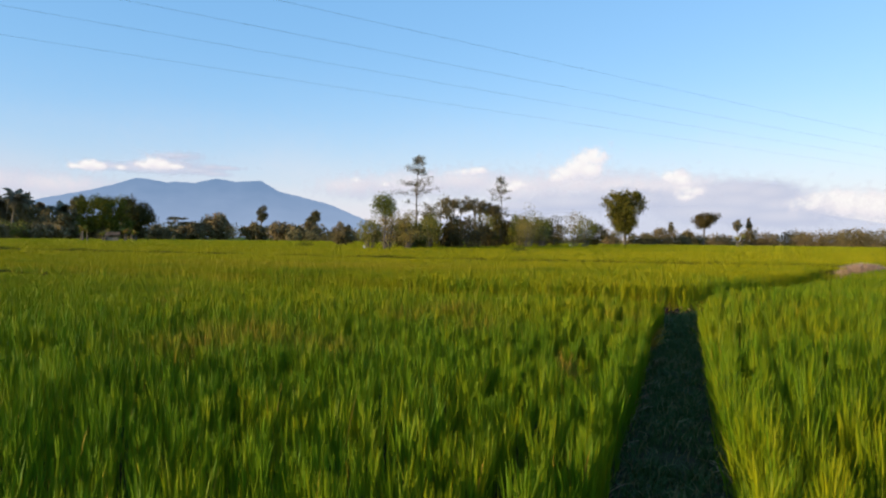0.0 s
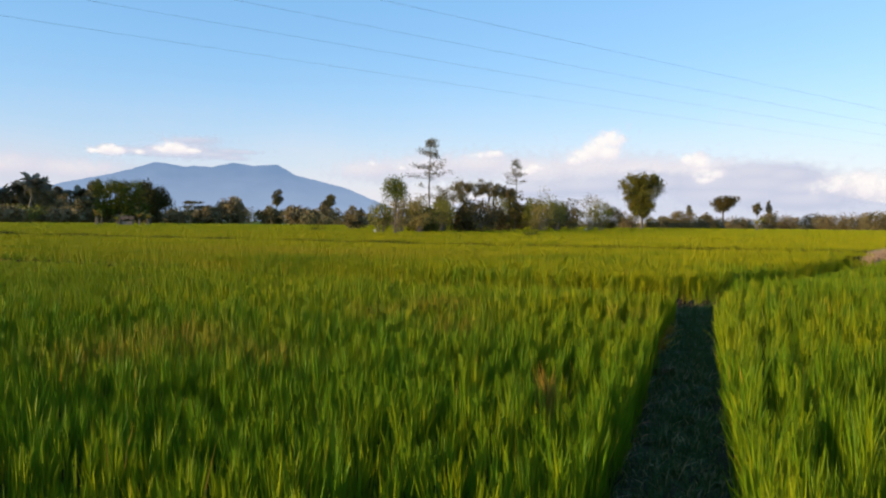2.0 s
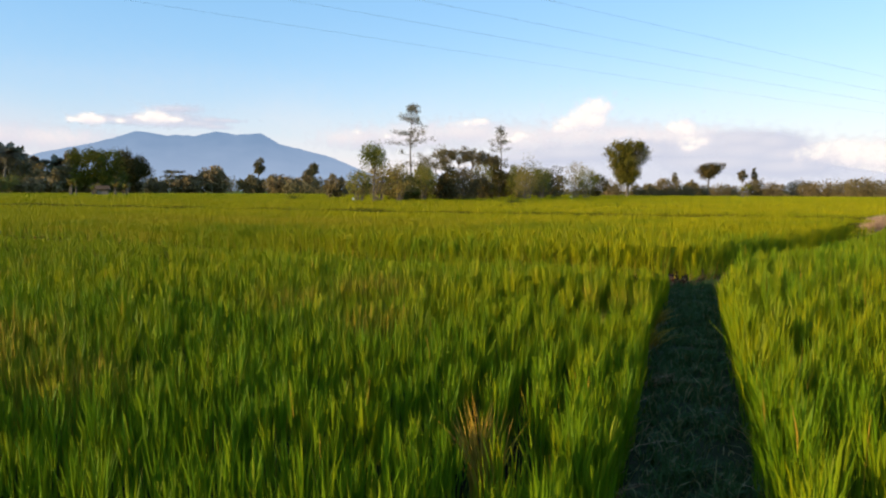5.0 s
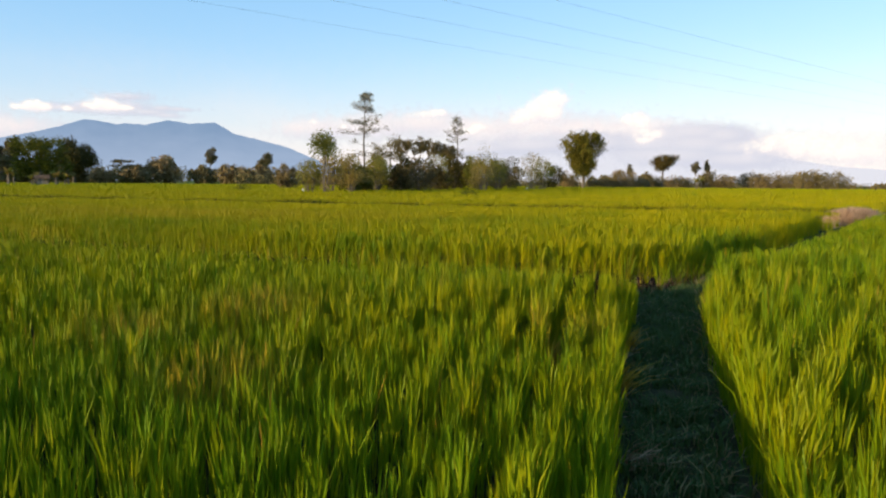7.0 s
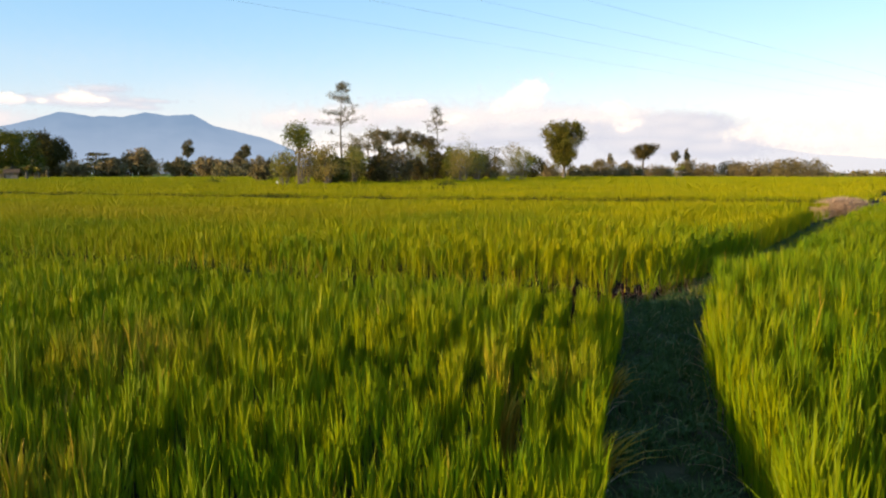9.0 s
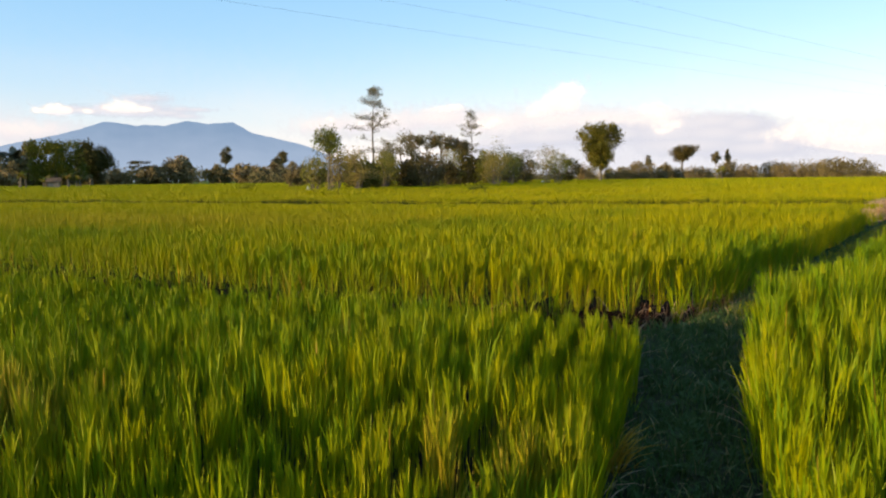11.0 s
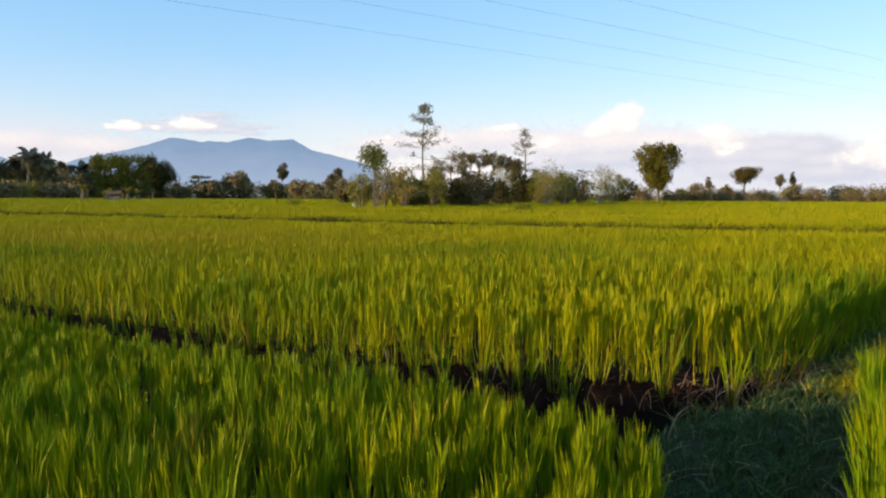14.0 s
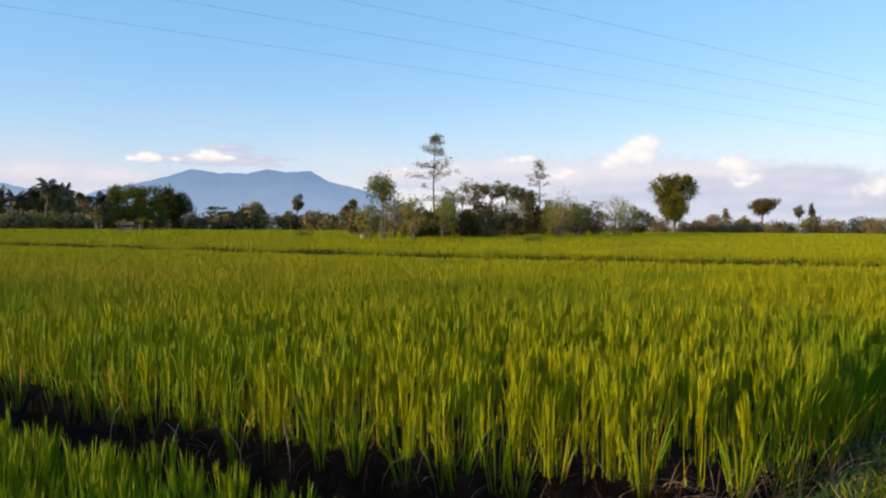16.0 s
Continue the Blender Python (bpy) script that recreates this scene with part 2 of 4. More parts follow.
# the raw red-brown soil bank that drops from the far plot to the ditch and round its mouth
MAT_BANK, nt, b = material("bank_soil", 0.95, 0.05)
c = ramp(nt, noise_tex(nt, 6.0, 7), [(0.3, (0.010, 0.005, 0.003)), (0.6, (0.030, 0.013, 0.007)), (0.8, (0.058, 0.026, 0.014))])
nt.links.new(c, b.inputs["Base Color"])
bump(nt, b, noise_tex(nt, 22, 6), 0.9, 0.03)
bx = np.arange(-34, -0.5, 0.12)
line = np.concatenate([np.stack([bx, gap_far(bx)], 1), np.stack([path_left(np.arange(0.45, 9, 0.1)), np.arange(0.45, 9, 0.1)], 1)])
along = np.gradient(line, axis=0)
along /= np.linalg.norm(along, axis=1)[:, None]
inward = np.stack([-along[:, 1], along[:, 0]], 1)
strip = []
for off, z in ((-0.16, -0.60), (-0.09, -0.34), (-0.04, -0.12), (0.0, 0.0), (0.12, 0.045), (0.45, 0.045), (0.8, -0.10)):
    q = line + inward * (off + 0.03 * waves(line[:, 0] * 1.0, line[:, 1] + off * 9, 0.5, 71)[:, None])
    strip.append(np.concatenate([q, (z + 0.02 * waves(q[:, 0], q[:, 1], 0.35, 72))[:, None]], 1))
strip = np.array(strip)
rr, cc = strip.shape[:2]
idx = np.arange(rr * cc).reshape(rr, cc)
q = np.stack([idx[:-1, :-1], idx[:-1, 1:], idx[1:, 1:], idx[1:, :-1]], -1).reshape(-1, 4)
bank_ob = mesh_object("ditch_bank", strip, np.concatenate([q[:, [0, 1, 2]], q[:, [0, 2, 3]]]), MAT_BANK, smooth=True)
tagged(bank_ob, "raw dark red-brown soil bank along the ditch", "bank", kind="structure")

# the trodden bund that carries the path
ys = np.concatenate([np.arange(-24, 8, 0.09), np.arange(8, 30, 0.3)])
pv = []
for y in ys:
    l, r = float(slab_left(y)), float(path_right(y))
    w = r - l
    row = [(l - 0.24, MUD - 0.06), (l - 0.12, -0.10), (l - 0.03, -0.03)]
    row += [(l + w * u, 0.0) for u in (0.08, 0.2, 0.32, 0.44, 0.56, 0.68, 0.8, 0.92)]
    row += [(r + 0.03, -0.03), (r + 0.12, -0.10), (r + 0.24, MUD - 0.06)]
    pv.append([(x, y, z) for x, z in row])
pv = np.array(pv)
pv[..., 2] += 0.022 * waves(pv[..., 0], pv[..., 1], 0.7, 5) + 0.010 * waves(pv[..., 0], pv[..., 1], 0.2, 6)
pn = pv.shape[1]
idx = np.arange(len(ys) * pn).reshape(len(ys), pn)
q = np.stack([idx[:-1, :-1], idx[:-1, 1:], idx[1:, 1:], idx[1:, :-1]], -1).reshape(-1, 4)
path = mesh_object("path", pv, np.concatenate([q[:, [0, 1, 2]], q[:, [0, 2, 3]]]), MAT_EARTH, smooth=True)
tagged(path, "narrow trodden earth bund path overgrown with short grass", "path", kind="structure")

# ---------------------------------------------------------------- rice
CAMERA_SPOTS = np.array([(0.15, -16.3), (0.15, -14.8), (0.0, -13), (-0.3, -10.6), (-0.3, -9), (-0.2, -7), (-0.15, -5.5), (-0.1, -3.9)])


def nearness(x, y):
    """Distance to the stretch of path that is walked."""
    yy = np.clip(y, -16.3, -3.9)
    return np.hypot(x + 0.1, y - yy)


def in_view(x, y):
    """Spots that fall inside the camera's view cone from any of its positions along the walk."""
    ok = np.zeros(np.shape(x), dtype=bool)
    for ex, ey in CAMERA_SPOTS:
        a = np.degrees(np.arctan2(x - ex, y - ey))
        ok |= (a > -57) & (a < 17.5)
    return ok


def hills(x0, x1, y0, y1, step, turn, apart):
    """Planted hills in rows, slightly out of line."""
    m = max(x1 - x0, y1 - y0) * 0.75 + 2
    g = np.arange(-m, m, step)
    a, c = np.meshgrid(np.arange(-m, m, step * apart), g)
    a, c = a.ravel(), c.ravel()
    a = a + rng.normal(0, step * 0.15, a.size) + 0.05 * waves(a, c, 2.5, 9)
    c = c + rng.normal(0, step * 0.15, c.size)
    x = (x0 + x1) / 2 + math.cos(turn) * a - math.sin(turn) * c
    y = (y0 + y1) / 2 + math.sin(turn) * a + math.cos(turn) * c
    k = (x > x0) & (x < x1) & (y > y0) & (y < y1)
    return x[k], y[k]


ROW_TURN = {1: 0.06, 2: -0.05, 3: -0.22, 4: 0.0, 5: 0.2}
FIELD_TONE = {1: 0.20, 2: 0.22, 3: 0.52, 4: 0.62, 5: 0.50}
FIELD_TALL = {1: 0.61, 2: 0.70, 3: 0.61, 4: 0.72, 5: 0.70}
# from, to, hill step, row spacing, tillers a hill, leaves a tiller, leaf width, segments, spread
TIERS = [(0, 4.5, 0.165, 1.5, 10, 6, 0.0086, 2, 0.062), (4.5, 9, 0.175, 1.5, 9, 5, 0.0105, 2, 0.064), (9, 18, 0.20, 1.3, 7, 7, 0.0092, 1, 0.10),
         (18, 38, 0.28, 1.0, 6, 5, 0.0125, 1, 0.14), (38, 90, 0.58, 1.0, 4, 3, 0.044, 1, 0.28), (90, 240, 1.2, 1.0, 4, 2, 0.13, 1, 0.55)]


def along_path(side, y0, y1, off=0.07):
    y = np.arange(y0, y1, 0.15)
    return (path_left(y) - off if side < 0 else path_right(y) + off), y


def along_ditch(line, off, x0, x1):
    x = np.arange(x0, x1, 0.23)
    return x, line(x) + off


def joined(*pairs):
    return np.concatenate([p[0] for p in pairs]), np.concatenate([p[1] for p in pairs])


# the outermost rows stand right along the path and the ditch
EDGES = {1: lambda: joined(along_path(-1, -22, -2.05), along_path(-1, -22, -2.2, 0.24), along_ditch(gap_near, -0.07, -12, -0.62)),
         2: lambda: along_path(1, -22, 22),
         3: lambda: joined(along_path(-1, 0.0, 17), along_ditch(gap_far, 0.07, -12, -0.5))}


# small yellowed patches: x, y, radius
YELLOWED = [(-4.9, -9.7, 0.6), (-5.2, -8.6, 0.6), (-4.6, -9.1, 0.5), (-3.55, -9.26, 0.4), (-3.48, -5.05, 0.5), (-2.65, -7.0, 0.4), (-3.95, -6.05, 0.4), (-0.93, -4.85, 0.3), (-2.46, -2.8, 0.25), (-3.9, -0.5, 0.3)]


# hill-free spots for dead tufts, a camera sightline and a shading recess: x, y, radius
HOLLOWS = [(-0.90, -9.20, 0.27), (-0.80, -9.50, 0.22), (-0.26, 0.66, 0.20), (0.06, 1.02, 0.16), (-3.2, -5.9, 0.14), (-1.0, -5.1, 0.12)]


def rice_field(which, label, bounds):
    heap = Heap()
    bed = MUD + (0.16 if which == 3 else 0.0)
    for lo, hi, step, apart, tillers, per, width, seg, spread in TIERS:
        x0, x1, y0, y1 = bounds
        reach = hi + 1
        x0, x1, y0, y1 = max(x0, -reach), min(x1, reach), max(y0, -18 - reach), min(y1, reach - 4)
        if x1 <= x0 or y1 <= y0:
            continue
        x, y = hills(x0, x1, y0, y1, step, ROW_TURN[which], apart)
        inner = x.size
        if which in EDGES and lo < 18:
            ex, ey = EDGES[which]()
            x, y = np.concatenate([x, ex + rng.normal(0, 0.02, ex.size)]), np.concatenate([y, ey + rng.normal(0, 0.03, ey.size)])
        rim = np.arange(x.size) >= inner
        d = nearness(x, y)
        k = (d >= lo) & (d < hi) & (field_of(x, y) == which)
        k &= in_view(x, y)
        for hx, hy, hr in HOLLOWS:
            k &= np.hypot(x - hx, y - hy) > hr
        x, y, rim = x[k], y[k], rim[k]
        if not x.size:
            continue
        tall = FIELD_TALL[which] * (1 + 0.07 * waves(x, y, 2.2, 11) + 0.04 * waves(x, y, 9, 12)) * rng.normal(1, 0.075 if lo < 9 else 0.05 if lo < 18 else 0.03, x.size)
        tall = tall * np.where(rim, 0.90, 1.0)
        tone = FIELD_TONE[which] + (0.11 if which == 1 else 0.18) * waves(x, y, 5.0, 13) + 0.10 * waves(x, y, 1.2, 14) + rng.normal(0, 0.10 if lo < 9 else 0.05, x.size)
        if which == 1:
            tone = tone + 0.14 * np.clip((y + 7.5) / 4, 0, 1) - 0.14 * np.clip((-7 - y) / 3, 0, 1)
            tall = tall * (1 - np.interp(x, [-5, -2], [0.27, 0.17]) * np.clip((y - gap_near(x) + 2.4) / 2.2, 0, 1))
        if which == 2:
            tall = tall * (1 - 0.16 * np.clip((y + 0.5) / 2, 0, 1))
        if which == 3:
            tall = tall * (1 - 0.14 * np.clip((y - bund_one(x) + 2.5) / 2, 0, 1)) * (0.86 + 0.14 * np.clip((y - gap_far(x)) / 4, 0, 1))
            tone = tone - 0.10 + 0.22 * np.clip((y - 2) / 12, 0, 1)
        sick = np.clip(waves(x, y, 3.4, 15) - 1.05, 0, 1)
        if which == 3:
            sick = np.maximum(sick, 0.50 * np.exp(-((x + 13) / 7) ** 2 - ((y - 7.5) / 3) ** 2))
        for px, py, pr in YELLOWED:
            sick = np.maximum(sick, 0.8 * np.exp(-((x - px) ** 2 + (y - py) ** 2) / pr ** 2))
        m = rng.integers(int(tillers * 0.7), int(tillers * 1.3) + 1, x.size)
        tx, ty, th = np.repeat(x, m), np.repeat(y, m), np.repeat(tall, m)
        k = tx.size
        ang, rad = rng.uniform(0, math.tau, k), spread * np.sqrt(rng.random(k))
        tx, ty = tx + np.cos(ang) * rad, ty + np.sin(ang) * rad
        th = th * rng.normal(1, 0.085 if lo < 9 else 0.06 if lo < 18 else 0.035, k)
        tlean = np.abs(rng.normal(0.02, 0.035, k)) + rad * 0.3 + np.repeat(rim, m) * rng.uniform(0.0, 0.14 if which == 1 else 0.30, k)
        tface = rng.uniform(0, math.tau, k)
        ttone = np.repeat(tone, m) + rng.normal(0, 0.07 if lo < 9 else 0.03, k)
        tsick = np.repeat(sick, m)
        # old broad leaves fill the foot of every hill, but for those that stand open to the ditch
        bare = (which == 3) & (x > -14) & (y < np.maximum(gap_far(x), 0) + 1.1) | (which == 3) & (x > path_left(y) - 0.7) & (y < 6)
        core = 3
        cx, cy = np.repeat(x, core), np.repeat(y, core)
        cn = cx.size
        cang = rng.uniform(0, math.tau, cn)
        crad = spread * np.sqrt(rng.random(cn)) * 1.2
        ch = np.repeat(tall, core) * rng.uniform(0.36, 0.60, cn) * np.where(np.repeat(bare, core), 0.28, 1.0)
        v, t, i = blades(np.stack([cx + np.cos(cang) * crad, cy + np.sin(cang) * crad, np.full(cn, bed)], 1), ch, cang, ch * rng.uniform(0.05, 0.3, cn),
                         step * (rng.uniform(0.06, 0.13, cn) if lo < 9 else rng.uniform(0.12, 0.24, cn)), 2 if lo < 9 else 1)
        heap.add(v, t, i, np.clip(np.repeat(tone, core) - 0.1, 0, 1), (rng.random(cn) < 0.12) * rng.uniform(0.2, 0.7, cn))
        tn = np.clip(ttone, 0, 1)
        foot = np.stack([tx, ty, np.full(k, bed)], 1)
        v, t, i = blades(foot, th * (0.72 if lo < 9 else 0.86), ang, th * tlean * 0.5, np.full(k, max(0.008, width * 0.6)), 1, tface)
        heap.add(v, t, i, np.clip(tn + 0.15 - 0.35 * np.repeat(rim, m), 0, 1), np.clip(tsick * 0.5 + (rng.random(k) < 0.10) * 0.45, 0, 0.8))
        n = k * per
        pick = np.repeat(np.arange(k), per)
        low = 0.14 if which == 3 else 0.3
        start = np.where(np.repeat(rim, m)[pick], low + (0.77 - low) * rng.random(n), rng.uniform(0.42, 0.80, n) if lo < 4 else rng.uniform(0.50, 0.84, n) if lo < 9 else rng.uniform(0.74, 0.90, n))
        bend = ang[pick] + rng.normal(0, 0.6 if lo > 9 else 1.2, n) * np.where(np.repeat(rim, m)[pick], 0.5, 1.0)
        h0 = th[pick]
        base = np.stack([tx[pick] + np.cos(ang[pick]) * h0 * tlean[pick] * 0.5 * start ** 2 + rng.normal(0, 0.006, n),
                         ty[pick] + np.sin(ang[pick]) * h0 * tlean[pick] * 0.5 * start ** 2 + rng.normal(0, 0.006, n), bed + h0 * start], 1)
        ln = h0 * (1 - start) * (rng.uniform(0.78, 1.06, n) if lo < 18 else rng.uniform(0.86, 1.03, n))
        lean = ln * np.abs(tlean[pick] * 0.6 + rng.normal(0, 0.08, n))
        v, t, i = blades(base, ln, bend, lean, width * rng.uniform(0.7, 1.25, n), seg, tface[pick] + rng.normal(0, 1.2, n), ln * rng.uniform(0.0, 0.15, n))
        ln_tone = np.clip(tn[pick] + rng.normal(0, 0.09, n), 0, 1)
        dr = np.clip(tsick[pick] * rng.random(n) + (rng.random(n) < 0.006) * rng.uniform(0.4, 1, n), 0, 0.9)
        heap.add(v, t, i, ln_tone, dr)
    # outside the camera's view, plainer hills
    x0, x1, y0, y1 = bounds
    x, y = hills(max(x0, -26), min(x1, 26), max(y0, -32), min(y1, 22), 0.30, ROW_TURN[which], 1.0)
    k = (field_of(x, y) == which) & ~in_view(x, y) & (nearness(x, y) < 26)
    x, y = np.repeat(x[k], 6), np.repeat(y[k], 6)
    if x.size:
        n = x.size
        ang, rad = rng.uniform(0, math.tau, n), 0.13 * np.sqrt(rng.random(n))
        h = FIELD_TALL[which] * rng.uniform(0.6, 1.05, n)
        v, t, i = blades(np.stack([x + np.cos(ang) * rad, y + np.sin(ang) * rad, np.full(n, bed)], 1), h, ang, h * rng.uniform(0.05, 0.3, n), rng.uniform(0.03, 0.06, n), 1)
        heap.add(v, t, i, np.clip(FIELD_TONE[which] + 0.2 * waves(x, y, 5.0, 13) + rng.normal(0, 0.1, n), 0, 1), (rng.random(n) < 0.03) * 0.6)
    ob = heap.build("rice_field", MAT_RICE)
    return tagged(ob, label, "rice", kind="stuff")


rice_field(1, "dense green young rice standing beside the path", (-40, 2, -34, 12))
rice_field(2, "sunlit yellow-green rice standing along the path edge", (-1, 70, -34, 46))
rice_field(3, "tall green rice growing past the muddy ditch", (-90, 10, -3, 30))
rice_field(4, "yellowish green rice plot behind a low bund", (-130, 90, 15, 140))
rice_field(5, "far pale green rice reaching to the trees", (-190, 120, 48, 240))

def bank_tufts():
    """Ragged hills rooted low on the soil bank, fanning out over the ditch and its mouth."""
    heap = Heap()
    pick = np.cumsum(rng.integers(1, 5, 190))
    pick = pick[pick < len(line) - 30]
    for j in pick:
        cx, cy = line[j] + inward[j] * rng.uniform(-0.10, 0.03)
        n = int(rng.integers(14, 34))
        h = rng.uniform(0.45, 0.74) * rng.uniform(0.55, 1.05, n)
        ang = rng.uniform(0, math.tau, n)
        r = 0.05 * np.sqrt(rng.random(n))
        base = np.stack([cx + np.cos(ang) * r, cy + np.sin(ang) * r, np.full(n, rng.uniform(-0.22, -0.06))], 1)
        v, t, i = blades(base, h, ang, h * rng.uniform(0.02, 0.30, n), rng.uniform(0.006, 0.011, n), 3, out=h * rng.uniform(0.0, 0.22, n))
        heap.add(v, t, i, np.clip(rng.normal(0.18, 0.12, n), 0, 1), (rng.random(n) < 0.14) * rng.uniform(0.4, 1, n))
    return tagged(heap.build("bank_rice", MAT_RICE), "ragged rice hills rooted on the ditch bank", "rice", kind="stuff")


bank_tufts()

# ---------------------------------------------------------------- grass on the path
def path_grass():
    heap = Heap()
    n = 62000
    y = rng.uniform(-16, 16, n)
    l, r = slab_left(y), path_right(y)
    u = rng.random(n) * 1.16 - 0.08
    x = l + (r - l) * u
    keep = (waves(x, y, 0.9, 21) + rng.normal(0, 0.4, n) > -0.75) & (rng.random(n) < np.maximum(np.interp(u, [0.0, 0.22, 0.82, 1.0], [0.15, 1, 1, 0.15]), 0.75 * (y > -2.2)))
    x, y, u = x[keep], y[keep], u[keep]
    n = x.size
    base = np.stack([x, y, np.where((u < 0) | (u > 1), -0.06, -0.015)], 1)
    h = rng.uniform(0.05, 0.15, n) * (1 + 0.8 * waves(x, y, 0.45, 22)).clip(0.3, 2.2)
    v, t, i = blades(base, h, rng.uniform(0, math.tau, n), h * rng.uniform(0.2, 1.2, n), rng.uniform(0.007, 0.014, n), 2)
    heap.add(v, t, i, rng.random(n), (rng.random(n) < np.interp(y, [-7, -3], [0.22, 0.08])) * rng.uniform(0.3, 1, n))
    return tagged(heap.build("path_grass", MAT_GRASS), "short trodden bluish green grass on the path", "grass", kind="stuff")


path_grass()


def bend_grass():
    """Taller grass where the path turns off past the ditch; its yellow is painted-in sunlight."""
    heap = Heap()
    n = 15000
    y = 0.6 + 24 * rng.random(n) ** 1.4
    l, r = slab_left(y), path_right(y)
    x = l + (r - l) * rng.uniform(0.25, 1.05, n)
    h = rng.uniform(0.06, 0.24, n) * (1 + 0.5 * waves(x, y, 0.7, 24)).clip(0.4, 1.6)
    v, t, i = blades(np.stack([x, y, np.full(n, -0.03)], 1), h, rng.uniform(0, math.tau, n), h * rng.uniform(0.2, 1.0, n), rng.uniform(0.005, 0.010, n), 2)
    heap.add(v, t, i, rng.uniform(0.4, 1, n), rng.uniform(0, 0.5, n) * (rng.random(n) < 0.5))
    return tagged(heap.build("verge_grass", MAT_RICE), "ankle-high grass painted sunlit yellow where the path bends", "grass", kind="stuff")


bend_grass()


def dead_hill(x, y, tall, lean, heading, n, label, z=0.0, red=0.0, mat=MAT_STRAW):
    """A withered tuft: a fan of dry brown leaves."""
    heap = Heap()
    base = np.stack([x + rng.normal(0, 0.035, n), y + rng.normal(0, 0.035, n), np.full(n, z)], 1)
    h = tall * rng.uniform(0.5, 1.0, n)
    v, t, i = blades(base, h, heading + rng.normal(0, 0.8, n), h * lean * rng.uniform(0.4, 1.2, n), rng.uniform(0.007, 0.013, n), 4)
    heap.add(v, t, i, rng.random(n), np.clip(red + rng.random(n) * 0.8, 0, 1))
    return tagged(heap.build("dead_rice_tuft", mat), label, "rice tuft")


dead_hill(-0.48, -3.9, 0.40, 0.7, 0.0, 60, "small dried rice tuft fallen over the path edge", -0.10, 0.6, MAT_RICE)
dead_hill(-0.50, -5.35, 0.46, 0.75, -0.2, 90, "tan dead leaves drooping onto the path", -0.10, 0.5, MAT_RICE)
dead_hill(-0.36, -6.7, 0.26, 1.3, 0.2, 50, "withered rice tuft lying across the path edge", -0.05, 0.2)
dead_hill(-1.0, -9.22, 0.70, 0.34, 2.2, 130, "withered orange-brown rice tuft among green ones", MUD, 0.55, MAT_RICE)
dead_hill(-1.01, -5.05, 0.60, 0.3, 0.5, 60, "yellow-brown withered tuft standing in the rice", MUD, 0.4, MAT_RICE)
dead_hill(-3.2, -5.95, 0.62, 0.3, 2.0, 80, "large straw-coloured withered tuft in the field", MUD, 0.4, MAT_RICE)


def dry_stems():
    """Dead leaves hanging out of the rice over the path and at the ditch mouth."""
    heap = Heap()
    n = 300
    y = rng.uniform(-15, 4, n)
    leftside = rng.random(n) < 0.5
    x = np.where(leftside, path_left(y) - 0.05, path_right(y) + 0.05)
    h = rng.uniform(0.10, 0.32, n)
    head = np.where(leftside, rng.normal(0, 0.7, n), math.pi + rng.normal(0, 0.7, n))
    v, t, i = blades(np.stack([x, y, np.full(n, -0.08)], 1), h, head, h * rng.uniform(0.6, 1.4, n), rng.uniform(0.006, 0.012, n), 4)
    heap.add(v, t, i, rng.random(n), 0.2 + rng.random(n) * 0.6)
    # litter at the foot of the far bank, thickest round the ditch mouth
    n = 460
    y = 0.4 + 1.5 * rng.random(n) ** 1.2
    mouth = rng.random(n) < 0.55
    x = np.where(mouth, path_left(y) + rng.normal(0.10, 0.10, n), -0.4 - 5.0 * rng.random(n) ** 1.6)
    y = np.where(mouth, y, gap_far(x) + rng.normal(0.0, 0.09, n))
    h = rng.uniform(0.08, 0.42, n)
    v, t, i = blades(np.stack([x, y, np.full(n, -0.14)], 1), h, rng.uniform(0, math.tau, n), h * rng.uniform(0.2, 1.5, n), rng.uniform(0.004, 0.009, n), 4)
    heap.add(v, t, i, rng.random(n), np.where(rng.random(n) < 0.22, 0.1, 0.65 + rng.random(n) * 0.35))
    return tagged(heap.build("dry_rice_leaves", MAT_STRAW), "dead brown rice leaves hanging over the path edge", "dry leaves", kind="stuff")


dry_stems()


def straw_heap(x, y, length, width, height, turn):
    heap_ob = tagged(new("straw_heap"), "low heap of pale pinkish dry straw beside the path", "straw heap")
    heap_ob.matrix_world = pose(x, y, -0.05, 0, 0, turn)
    bm = bmesh.new()
    bmesh.ops.create_uvsphere(bm, u_segments=28, v_segments=14, radius=1)
    for v in bm.verts:
        k = 1 + 0.25 * noise.noise(v.co * 2.3) + 0.12 * noise.noise(v.co * 6)
        v.co = Vector((v.co.x * length / 2 * k, v.co.y * width / 2 * k, max(v.co.z, -0.1) * height * 0.7 * k))
    ob = part("mound", bm, MAT_STRAW, heap_ob)
    for key, val in (("tone", 0.5), ("dry", 0.05)):
        a = ob.data.attributes.new(key, "FLOAT", "POINT")
        a.data.foreach_set("value", np.full(len(ob.data.vertices), val, dtype=np.float32))
    hp = Heap()
    n = 14000
    a, rr = rng.uniform(0, math.tau, n), np.sqrt(rng.random(n))
    px, py = np.cos(a) * rr * length / 2, np.sin(a) * rr * width / 2
    pz = height * 0.8 * np.sqrt(np.clip(1 - rr ** 2, 0, 1)) - 0.03
    h = rng.uniform(0.08, 0.40, n)
    v, t, i = blades(np.stack([px, py, pz], 1), h, rng.uniform(0, math.tau, n), h * rng.uniform(0.3, 1.6, n), rng.uniform(0.01, 0.025, n), 2)
    hp.add(v, t, i, rng.random(n), (rng.random(n) < 0.12) * rng.random(n))
    hp.build("loose_straw", MAT_STRAW, heap_ob)
    return heap_ob


